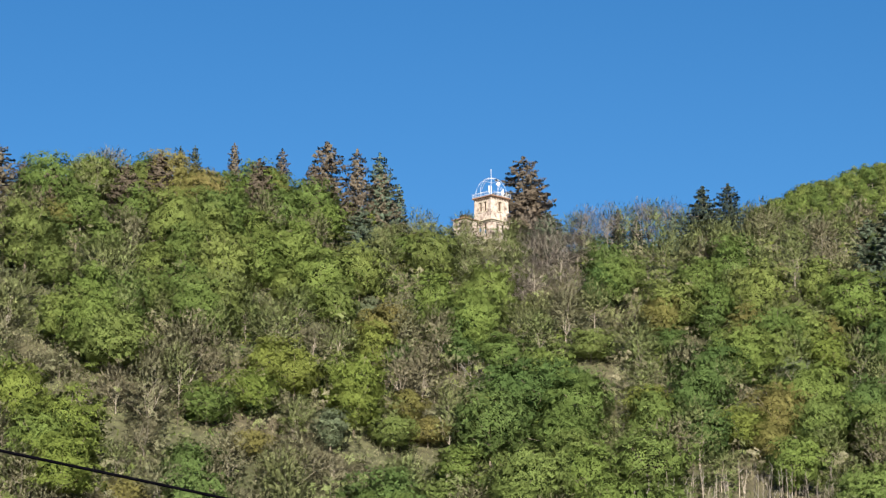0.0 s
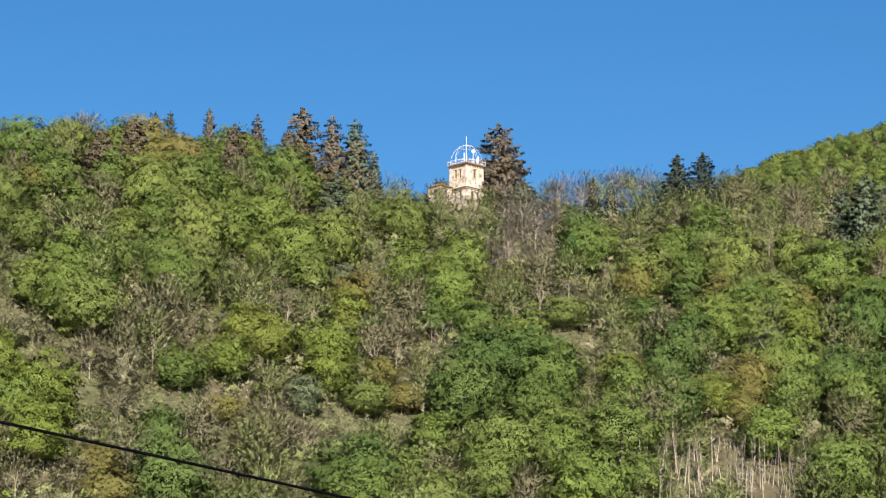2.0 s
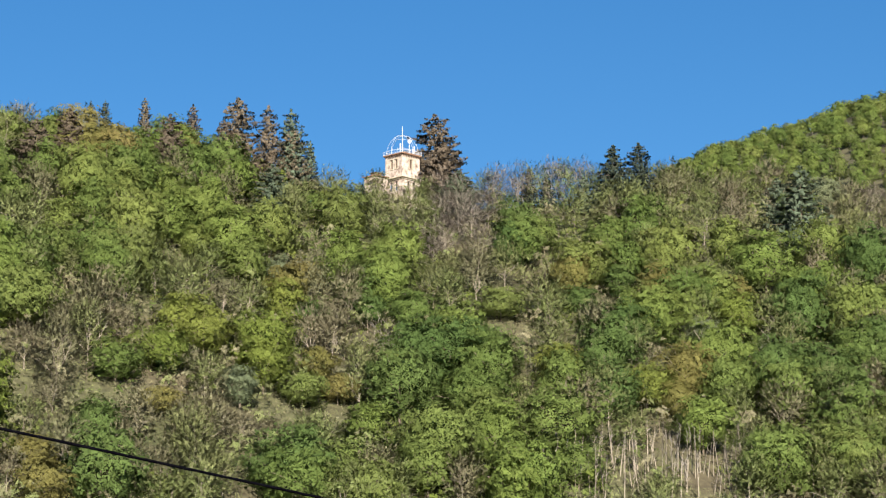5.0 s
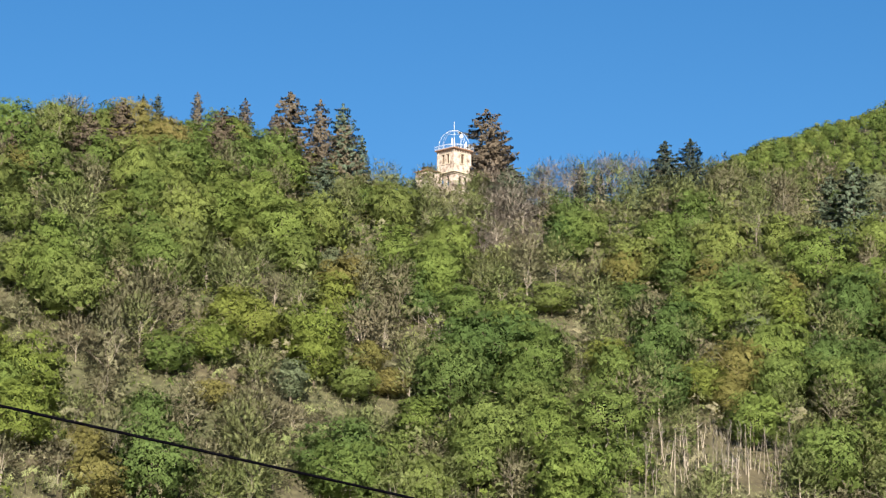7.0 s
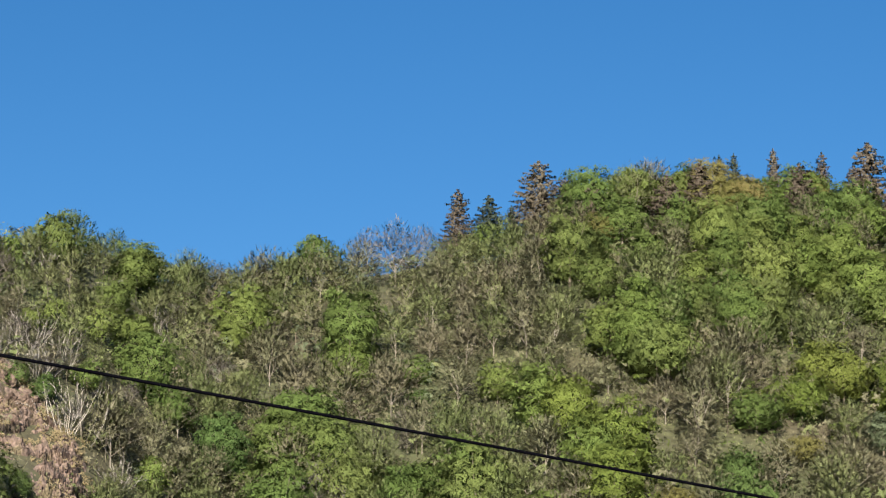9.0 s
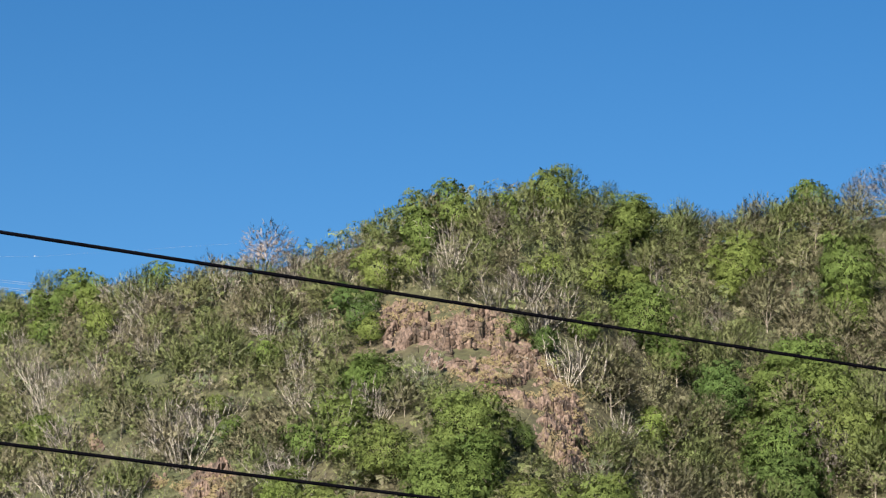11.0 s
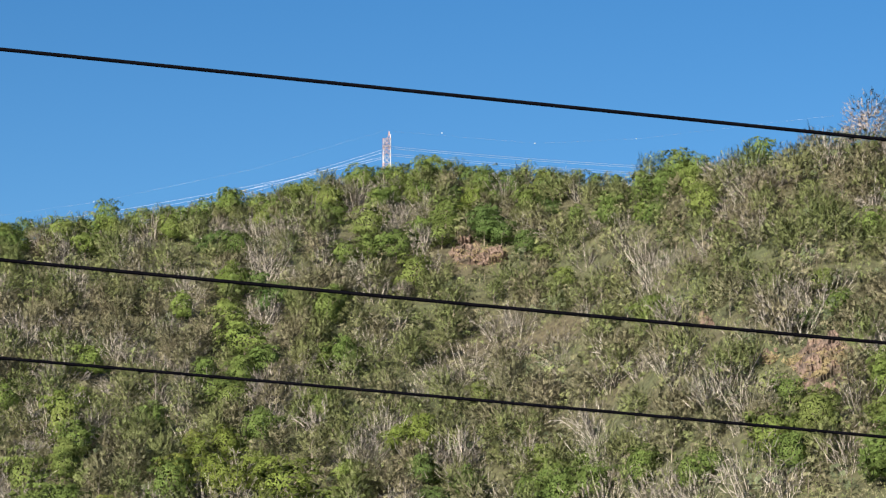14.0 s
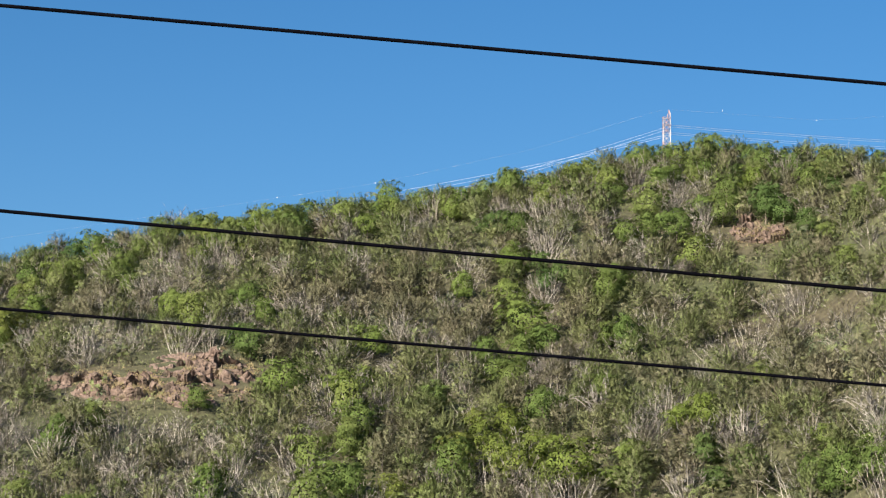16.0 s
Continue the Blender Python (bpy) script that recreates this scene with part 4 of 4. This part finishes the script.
ROCK = rock_material()
DRY_GRASS = leaf_material("dry_grass", (0.205, 0.168, 0.098), (0.25, 0.205, 0.120), (0.165, 0.160, 0.076), 0.25)

def blocks(p, scale, seed):
    """A step for each block of broken rock, between 0 and 1."""
    near = noise.voronoi(Vector((p.x * scale + seed, p.y * scale, p.z * scale * 1.7)))[1][0]
    return noise.cell(near * 7.3)

def rock_patch(name, az, el, raz, rel, parent, proud=2.4):
    """A broken rock face that stands out of the slope and runs into it at its edges."""
    n = 48
    verts, faces = [], []
    for i in range(n + 1):
        for j in range(n + 1):
            u, v = (i / n * 2 - 1) * 1.15, (j / n * 2 - 1) * 1.15
            b, q = az + u * raz, on_hill_smooth(az + u * raz, el + v * rel)
            p = spot(b, q)
            edge = math.hypot(u, v) + 0.30 * noise.noise((p.x * 0.16, p.y * 0.16, 5.0))
            rise = max(-1.0, min(1.0, (0.96 - edge) * 3.5))
            warp = p + Vector(noise.noise_vector(p * 0.35)) * 1.0
            crack = noise.fractal(p * 0.5, 0.8, 2.0, 4)
            rock = 0.2 + 0.75 * blocks(warp, 0.20, 0.0) + 0.35 * blocks(warp, 0.5, 9.0) + 0.40 * crack
            lift = rise * (0.2 + proud * rock) if rise > 0 else rise * 1.5
            out = Vector((math.sin(radians(b)), -math.cos(radians(b)), 0.75)).normalized()
            verts.append(p + out * lift)
    for i in range(n):
        for j in range(n):
            k = i * (n + 1) + j
            faces.append((k, k + 1, k + n + 2, k + n + 1))
    return link("rock_face", [v - parent.location for v in verts], faces, ROCK, parent)

def on_hill_smooth(az, el):
    rd, _ = ridge(az)
    lo, hi = rd * 0.5, rd
    for k in range(12):
        mid = (lo + hi) / 2
        if height(az, mid) - EYE >= mid * math.tan(radians(el)):
            hi = mid
        else:
            lo = mid
    return hi

def boulder_mesh(seed):
    bm = bmesh.new()
    bmesh.ops.create_icosphere(bm, subdivisions=1, radius=1)
    rng = random.Random(seed)
    for v in bm.verts:
        v.co = v.co * rng.uniform(0.7, 1.2)
        v.co.z *= 0.8
    me = bpy.data.meshes.new("boulder")
    bm.to_mesh(me); bm.free()
    me.materials.append(ROCK)
    return me

BOULDERS = [boulder_mesh(k) for k in range(5)]
ROCK_WORDS = {"crag": "broad pinkish rock crag with dry yellow grass", "cliff": "steep tan rock cliff among the trees", "scar": "small red-brown rock scar below the crest",
              "quarry": "long broken rock face with loose rubble", "ledge": "small bare tan rock ledge on the slope"}

def build_rocks():
    tufts = []
    rng = np.random.default_rng(8)
    for name, rows in ROCKS.items():
        groups = [[r] for r in rows] if name == "ledge" else [rows]
        for group in groups:
            az, el = group[0][:2]
            ob = thing("rock_outcrop", spot(az, on_hill_smooth(az, el)), ROCK_WORDS[name], "rock", "rock outcrops on the slope")
            for az, el, raz, rel in group:
                face = rock_patch(name, az, el, raz, rel, ob, 2.5 if name != "ledge" else 1.2)
                me = face.data
                co = np.array([v.co for v in me.vertices]) + np.array(ob.location)
                nor = np.array([v.normal for v in me.vertices])
                grassy = np.array([noise.noise(Vector(p) * 0.09) + 0.4 * noise.noise(Vector(p) * 0.4) for p in co])
                up = np.where((np.abs(nor[:, 2]) > 0.55) & (grassy > 0.08))[0]
                for k in rng.choice(up, min(len(up), int(150 * raz * rel / 0.5) + 6), replace=False):
                    tufts.append(co[k])
                for k in range(int(3 + 4 * raz * rel)):
                    b, q = az + random.uniform(-0.9, 0.9) * raz, el + random.uniform(-1.0, 0.7) * rel
                    p = spot(b, on_hill_smooth(b, q))
                    s = random.uniform(0.4, 1.2)
                    out = Vector((math.sin(radians(b)), -math.cos(radians(b)), 0.6)).normalized() * random.uniform(0.6, 2.0)
                    st = new("boulder", BOULDERS[k % 5])
                    st.parent = ob
                    st.matrix_basis = Matrix.LocRotScale(p + out - ob.location, Euler([random.uniform(0, 6) for _ in range(3)]), (s, s * 0.8, s * 0.8))
    at = np.repeat(np.array(tufts), 9, axis=0) + rng.normal(0, 0.45, (len(tufts) * 9, 3)) * np.array((1, 1, 0.5))
    v = sprays(rng, at + np.array((0, 0, 0.25)), np.tile((0.0, -0.5, 0.5), (len(at), 1)), 0.42, 0.5, 1.5)
    ob = link("dry_grass", v[:, :3].tolist(), np.arange(len(v)).reshape(-1, 3).tolist(), DRY_GRASS)
    ob.data.attributes.new("rounding", "FLOAT_VECTOR", "POINT").data.foreach_set("vector", v[:, 3:].astype(np.float32).ravel())
    tagged(ob, "tufts of dry yellow grass on the rocks", "grass", kind="stuff")

build_rocks()

# ---- the ruined villa tower on the crest ----
def box(bm, x0, x1, y0, y1, z0, z1, bevel=0.0):
    c = bmesh.ops.create_cube(bm, size=1, matrix=Matrix.LocRotScale(((x0 + x1) / 2, (y0 + y1) / 2, (z0 + z1) / 2), None, (x1 - x0, y1 - y0, z1 - z0)))
    if bevel:
        edges = list({e for v in c["verts"] for e in v.link_edges})
        bmesh.ops.bevel(bm, geom=edges, offset=bevel, segments=1, affect="EDGES")

def tube(bm, p, q, r, sides=8):
    p, q = Vector(p), Vector(q)
    turn = (q - p).to_track_quat("Z", "Y").to_matrix().to_4x4()
    bmesh.ops.create_cone(bm, cap_ends=True, segments=sides, radius1=r, radius2=r, depth=(q - p).length, matrix=Matrix.Translation((p + q) / 2) @ turn)

def plaster_material():
    m, nodes, links = material("stained_plaster")
    n1, n2 = noise_node(nodes, links, 0.8, 7), noise_node(nodes, links, 3.0, 5)
    r = ramp(nodes, [(0.32, (0.13, 0.098, 0.085)), (0.43, (0.36, 0.305, 0.28)), (0.60, (0.50, 0.455, 0.43)), (0.70, (0.22, 0.165, 0.145))])
    links.new(n1.outputs["Fac"], r.inputs[0])
    r2 = ramp(nodes, [(0.3, (0.7, 0.66, 0.62)), (0.6, (1.08, 1.06, 1.02))])
    links.new(n2.outputs["Fac"], r2.inputs[0])
    mul = nodes.new("ShaderNodeMix"); mul.data_type = "RGBA"; mul.blend_type = "MULTIPLY"; mul.inputs[0].default_value = 1
    links.new(r.outputs[0], mul.inputs[6]); links.new(r2.outputs[0], mul.inputs[7])
    b = nodes["Principled BSDF"]
    links.new(mul.outputs[2], b.inputs["Base Color"]); b.inputs["Roughness"].default_value = 0.92
    bp = nodes.new("ShaderNodeBump"); bp.inputs["Strength"].default_value = 0.3
    links.new(n2.outputs["Fac"], bp.inputs["Height"]); links.new(bp.outputs[0], b.inputs["Normal"])
    return m

PLASTER = plaster_material()
STONE_TRIM = plain("grey_stone_trim", (0.30, 0.26, 0.21), (0.50, 0.44, 0.36), 1.5, 0.85, 0, 0.2)
WHITE_IRON = plain("white_painted_iron", (0.52, 0.53, 0.55), (0.68, 0.69, 0.71), 4.0, 0.5)
DARK_WOOD = plain("dark_wood", (0.05, 0.035, 0.025), (0.12, 0.08, 0.055), 3.0, 0.7)
TILE = plain("brown_roof_tiles", (0.17, 0.09, 0.06), (0.30, 0.18, 0.12), 2.5, 0.85, 0, 0.4)

def wall_face(bm, half, z0, z1, holes, thick=0.4):
    """One side of a square tower, on y = -half, with openings (middle, sill, width, height) cut right through."""
    x = -half
    for mid, sill, w, h in sorted(holes):
        box(bm, x, mid - w / 2, -half, -half + thick, z0, z1)
        box(bm, mid - w / 2, mid + w / 2, -half, -half + thick, z0, sill)
        box(bm, mid - w / 2, mid + w / 2, -half, -half + thick, sill + h, z1)
        x = mid + w / 2
    box(bm, x, half - thick, -half, -half + thick, z0, z1)

def build_tower():
    az, d = -0.32, 597.0
    top = EYE + d * math.tan(radians(13.80))              # underside of the eaves
    base = spot(az, d)
    z_top = top - base.z
    ob = thing("ruined_tower", base, "ruined plaster villa tower with an open iron dome", "tower")
    ob.rotation_euler = (0, 0, radians(az + 45))
    half = 2.72
    mid = z_top - 5.4
    for side in range(4):
        turn = Matrix.Rotation(side * math.pi / 2, 4, "Z")
        bm = bmesh.new()
        wall_face(bm, half, mid, z_top, [(-0.75, z_top - 3.15, 0.72, 2.1), (0.75, z_top - 3.15, 0.72, 2.1)] if side in (1, 3) else [(0.0, z_top - 3.15, 0.95, 2.1)])
        bm.transform(turn)
        part("wall", bm, PLASTER, ob)
        bm = bmesh.new()
        wall_face(bm, half + 0.25, -3.0, mid - 0.3, [(-0.9, mid - 3.1, 0.8, 2.2), (0.9, mid - 3.1, 0.8, 2.2)])
        bm.transform(turn)
        part("lower_wall", bm, PLASTER, ob)
        for x in ((-0.75, 0.75) if side in (1, 3) else (0.0,)):
            w = 0.36 if side in (1, 3) else 0.475
            bm = bmesh.new()
            box(bm, x - w - 0.16, x - w, -half - 0.07, -half + 0.1, z_top - 3.2, z_top - 1.0)
            box(bm, x + w, x + w + 0.16, -half - 0.07, -half + 0.1, z_top - 3.2, z_top - 1.0)
            box(bm, x - w - 0.2, x + w + 0.2, -half - 0.14, -half + 0.1, z_top - 3.42, z_top - 3.2)
            box(bm, x - w - 0.2, x + w + 0.2, -half - 0.16, -half + 0.1, z_top - 1.0, z_top - 0.78)
            bm.transform(turn)
            win = part("window_surround", bm, STONE_TRIM, ob)
            bm = bmesh.new()
            box(bm, x - w, x - 0.02, -half + 0.22, -half + 0.28, z_top - 3.1, z_top - 1.08)
            box(bm, x + 0.02, x + w, -half + 0.22, -half + 0.28, z_top - 3.1, z_top - 1.08)
            bm.transform(turn)
            part("shutter", bm, DARK_WOOD, win, "dark weathered shutter")
        # corner pilaster
        bm = bmesh.new()
        box(bm, -half - 0.12, -half + 0.5, -half - 0.12, -half + 0.5, mid, z_top - 0.3, 0.05)
        bm.transform(turn)
        part("pilaster", bm, PLASTER, ob)
        for k in range(7):
            x = -half + 0.3 + k * (2 * half - 0.6) / 6
            bm = bmesh.new()
            box(bm, x - 0.11, x + 0.11, -half - 0.42, -half, z_top - 0.42, z_top - 0.02)
            bm.transform(turn)
            part("bracket", bm, DARK_WOOD, ob)
        bm = bmesh.new()
        box(bm, -half - 0.46, half + 0.46, -half - 0.46, -half - 0.40, z_top + 1.16, z_top + 1.19)
        box(bm, -half - 0.46, half + 0.46, -half - 0.46, -half - 0.40, z_top + 0.44, z_top + 0.47)
        for k in range(13):
            x = -half - 0.4 + k * (2 * half + 0.8) / 12
            box(bm, x - 0.015, x + 0.015, -half - 0.45, -half - 0.42, z_top + 0.3, z_top + (1.4 if k % 3 == 0 else 1.2))
        bm.transform(turn)
        part("railing", bm, WHITE_IRON, ob, "white iron terrace railing")
    # eaves slab in dark roof brown, a dark band above the walls
    bm = bmesh.new()
    box(bm, -half - 0.5, half + 0.5, -half - 0.5, half + 0.5, z_top, z_top + 0.3, 0.06)
    part("eaves", bm, TILE, ob, "dark brown eaves")
    bm = bmesh.new()
    box(bm, -half - 0.85, half + 0.85, -half - 0.85, half + 0.85, mid - 0.3, mid, 0.08)
    box(bm, -half - 0.5, half + 0.5, -half - 0.5, half + 0.5, mid - 0.62, mid - 0.3, 0.06)
    part("string_course", bm, STONE_TRIM, ob)
    # open dome
    r, z0 = 3.6, z_top + 0.3
    for k in range(8):
        a = k * math.pi / 4
        bm = bmesh.new()
        pts = [(r * math.cos(t) * math.cos(a), r * math.cos(t) * math.sin(a), z0 + 0.7 + 4.2 * math.sin(t)) for t in np.linspace(0, math.pi / 2 - 0.04, 11)]
        for p, q in zip([(pts[0][0], pts[0][1], z0)] + pts, pts):
            tube(bm, p, q, 0.022, 6)
        part("dome_rib", bm, WHITE_IRON, ob)
    for z, rr in ((0.7, r), (4.34, r * 0.5)):
        bm = bmesh.new()
        for k in range(32):
            a, b = k * math.pi / 16, (k + 1) * math.pi / 16
            tube(bm, (rr * math.cos(a), rr * math.sin(a), z0 + z), (rr * math.cos(b), rr * math.sin(b), z0 + z), 0.028, 6)
        part("dome_ring", bm, WHITE_IRON, ob)
    bm = bmesh.new()
    tube(bm, (0, 0, z0 + 0.0), (0, 0, z0 + 7.1), 0.05)
    tube(bm, (0, 0, z0), (0, 0, z0 + 3.0), 0.11)
    part("mast", bm, WHITE_IRON, ob, "white mast through the dome")
    bm = bmesh.new()
    bmesh.ops.create_uvsphere(bm, u_segments=20, v_segments=8, radius=0.45)
    bm.transform(Matrix.Translation((0.9, -1.4, z0 + 3.4)) @ Matrix.Rotation(radians(-45), 4, "Z") @ Matrix.Diagonal((1, 0.28, 1, 1)))
    dish = part("dish", bm, WHITE_IRON, ob, "round white antenna dish", True)
    bm = bmesh.new()
    tube(bm, (0.9, -1.35, z0), (0.9, -1.35, z0 + 3.1), 0.06)
    part("dish_post", bm, WHITE_IRON, dish)
    for x, y, h in ((1.7, -2.2, 2.1), (2.3, -1.2, 1.8), (-2.2, -1.5, 2.4)):
        bm = bmesh.new()
        box(bm, x - 0.12, x + 0.12, y - 0.06, y + 0.06, z0 + 0.8, z0 + h)
        tube(bm, (x, y, z0), (x, y, z0 + h + 0.2), 0.04)
        part("antenna", bm, WHITE_IRON, ob)

    # the lower wing beside it
    wing = thing("villa_wing", spot(0.27, 594.0), "low pale villa wing with a broken tiled roof", "building")
    wing.rotation_euler = (0, 0, radians(az + 45))
    zt = EYE + 594 * math.tan(radians(13.35)) - wing.location.z
    bm = bmesh.new()
    wall_face(bm, 1.9, -3, zt, [(0.3, zt - 1.6, 0.7, 1.1)], 0.35)
    part("wall", bm, PLASTER, wing)
    for side in (1, 2, 3):
        bm = bmesh.new()
        wall_face(bm, 1.9, -3, zt, [(0, zt - 1.7, 0.6, 1.1)], 0.35)
        bm.transform(Matrix.Rotation(side * math.pi / 2, 4, "Z"))
        part("wall", bm, PLASTER, wing)
    bm = bmesh.new()
    vs = [bm.verts.new(p) for p in ((-2.25, -2.25, zt), (2.25, -2.25, zt), (2.25, 2.25, zt), (-2.25, 2.25, zt), (-2.25, -2.25, zt + 0.18), (2.25, -2.25, zt + 0.18), (2.25, 2.25, zt + 0.18),
                                    (-2.25, 2.25, zt + 0.18), (-0.5, -0.5, zt + 0.85), (0.5, -0.5, zt + 0.85), (0.5, 0.5, zt + 0.85), (-0.5, 0.5, zt + 0.85))]
    for f in ((3, 2, 1, 0), (0, 1, 5, 4), (1, 2, 6, 5), (2, 3, 7, 6), (3, 0, 4, 7), (4, 5, 9, 8), (5, 6, 10, 9), (6, 7, 11, 10), (7, 4, 8, 11), (8, 9, 10, 11)):
        bm.faces.new([vs[k] for k in f])
    part("roof", bm, TILE, wing, "brown tiled hip roof")
    bm = bmesh.new()
    box(bm, -0.9, 1.1, -0.9, 0.9, zt + 0.5, zt + 1.1, 0.08)
    box(bm, -1.1, 1.3, -1.1, 1.1, zt + 1.05, zt + 1.22, 0.05)
    part("roof_lantern", bm, DARK_WOOD, wing, "dark roof lantern")

build_tower()

# ---- pylon on the far crest, its lines and marker balls ----
PYLON_STEEL = plain("pale_galvanised_steel", (0.34, 0.33, 0.34), (0.46, 0.44, 0.44), 2.0, 0.55, 0.1)
PYLON_RED = plain("faded_red_paint", (0.34, 0.20, 0.17), (0.44, 0.29, 0.25), 2.0, 0.6)
LINE_STEEL = plain("bright_conductor", (0.30, 0.34, 0.42), (0.38, 0.42, 0.50), 1.0, 0.5, 0.1)

def bearing(az, d, el):
    return Vector((-math.sin(radians(az)) * d, math.cos(radians(az)) * d, EYE + d * math.tan(radians(el))))

def build_pylon():
    d = 690.0
    base = spot(38.1, d)
    top = EYE + d * math.tan(radians(11.69)) - base.z
    ob = thing("power_pylon", base, "slim lattice power pylon in red and white", "pylon")
    ob.rotation_euler = (0, 0, radians(38.1))
    w, body = 1.05, top - 2.2
    levels = np.linspace(0, body, 9)
    for sx in (-1, 1):
        for sy in (-1, 1):
            bm = bmesh.new()
            tube(bm, (sx * w * 1.15, sy * w * 1.15, -1), (sx * w * 0.8 + 0.12, sy * w * 0.8, body + (1.2 if sx > 0 else 0)), 0.09, 4)
            part("leg", bm, PYLON_STEEL, ob)
    for k in range(8):
        red = k in (4, 6, 7)
        for a, b in (((-w, -w), (w, -w)), ((w, -w), (w, w)), ((w, w), (-w, w)), ((-w, w), (-w, -w))):
            for p, q in (((*a, levels[k]), (*b, levels[k + 1])), ((*b, levels[k]), (*a, levels[k + 1])), ((*a, levels[k + 1]), (*b, levels[k + 1]))):
                bm = bmesh.new()
                tube(bm, p, q, 0.06, 4)
                part("brace", bm, PYLON_RED if red else PYLON_STEEL, ob)
    bm = bmesh.new()
    for sy in (-1, 1):
        for sx in (0.2, 1):
            tube(bm, (sx * w, sy * w, body), (w * 0.6, 0, top), 0.08, 4)
    part("peak", bm, PYLON_RED, ob)
    for k, z in enumerate((body - 3.2, body - 1.4)):
        for sy in (-1, 1):
            bm = bmesh.new()
            for sx in (-1, 1):
                tube(bm, (sx * w, sy * w, z), (0, sy * 4.2, z + 0.5), 0.07, 4)
                tube(bm, (sx * w, sy * w, z + 0.9), (0, sy * 4.2, z + 0.5), 0.06, 4)
            part("crossarm", bm, PYLON_STEEL, ob)

def strung(name, label, points, r, mat, sides=6):
    cu = bpy.data.curves.new(name, "CURVE")
    cu.dimensions, cu.bevel_depth, cu.bevel_resolution = "3D", r, 1
    sp = cu.splines.new("POLY")
    sp.points.add(len(points) - 1)
    for p, q in zip(sp.points, points):
        p.co = (*q, 1)
    cu.materials.append(mat)
    return tagged(new(name, cu), label, "cable")

def build_lines():
    # (bearing, elevation angle) at the pylon, on the way, and at the far end
    for a, b, far in (((38.15, 11.30), (41.3, 10.42), 45.5), ((38.15, 11.24), (41.3, 10.34), 45.5), ((38.15, 11.14), (40.6, 10.64), 45.5), ((38.15, 11.10), (40.6, 10.58), 45.5),
                      ((38.05, 11.36), (32.0, 10.93), 27.5), ((38.05, 11.32), (32.0, 10.89), 27.5), ((38.05, 11.20), (32.6, 10.83), 27.5), ((38.05, 11.16), (32.6, 10.79), 27.5)):
        slope = (b[1] - a[1]) / (b[0] - a[0])
        pts = []
        for s in np.linspace(0, 1, 14):
            az = a[0] + (far - a[0]) * s
            sag = 0.06 * math.sin(math.pi * s)
            pts.append(bearing(az, 690 + 60 * s, a[1] + slope * (az - a[0]) - sag))
        tagged(strung("power_line", "thin pale power line strung from the pylon", pts, 0.036, LINE_STEEL), group="power lines from the pylon")
    for pts, balls in ((((38.0, 11.69), (36.88, 11.60), (34.83, 11.42), (32.6, 11.49), (27.0, 12.0)), ((36.88, 11.65), (34.83, 11.42), (32.6, 11.5))),
                       (((38.2, 11.69), (41.0, 10.85), (44.49, 10.07), (46.64, 9.72), (53.0, 8.6)), ((44.49, 10.08), (46.64, 9.73)))):
        tagged(strung("earth_wire", "very thin steel earth wire above the power lines", [bearing(az, 690 + 3 * abs(az - 38), el) for az, el in pts], 0.008, LINE_STEEL), group="earth wires")
        for az, el in balls:
            bm = bmesh.new()
            bmesh.ops.create_uvsphere(bm, u_segments=12, v_segments=8, radius=0.16)
            ob = part("marker_ball", bm, WHITE_IRON, None, "", True)
            ob.location = bearing(az, 690 + 3 * abs(az - 38), el)
            tagged(ob, "small white aircraft marker ball on a wire", "marker ball", "marker balls on the wires")

build_pylon()
build_lines()

# ---- cables overhead, close to the camera ----
RUBBER = plain("black_cable_sheath", (0.0022, 0.0022, 0.0034), (0.0040, 0.0040, 0.0062), 6.0, 0.95, 0, 0, 0.0)

# height over the eye, sag and lean in units of their distance, and thickness
CABLES = [(0.2417, -0.0017, -0.0082, 0.0172), (0.1669, 0.0045, 0.0267, 0.017), (0.1294, -0.0057, 0.0281, 0.015)]

def build_cables():
    for high, sag, lean, r in CABLES:
        pts = []
        a = radians(64.0)
        foot, along = Vector((-math.sin(a), math.cos(a), 0)) * 22.0, Vector((math.cos(a), math.sin(a), 0))
        for s in np.linspace(-2.6, 0.9, 60):
            # s is the way along the line of sight's foot; the span itself hangs square to the north-west, 22 m off
            way = foot - along * 22.0 * s + Vector((0, 0, 22.0 * (high + lean * s + sag * s * s)))
            level = Vector((way.x, way.y))
            across = way.x * -math.sin(radians(45)) + way.y * math.cos(radians(45))
            if across > 0.25 * level.length:
                pts.append(way * (22.0 / across) + Vector((0, 0, EYE)))
        tagged(strung("overhead_cable", "taut black overhead cable spanning the view", pts, r, RUBBER), group="overhead cables")

build_cables()
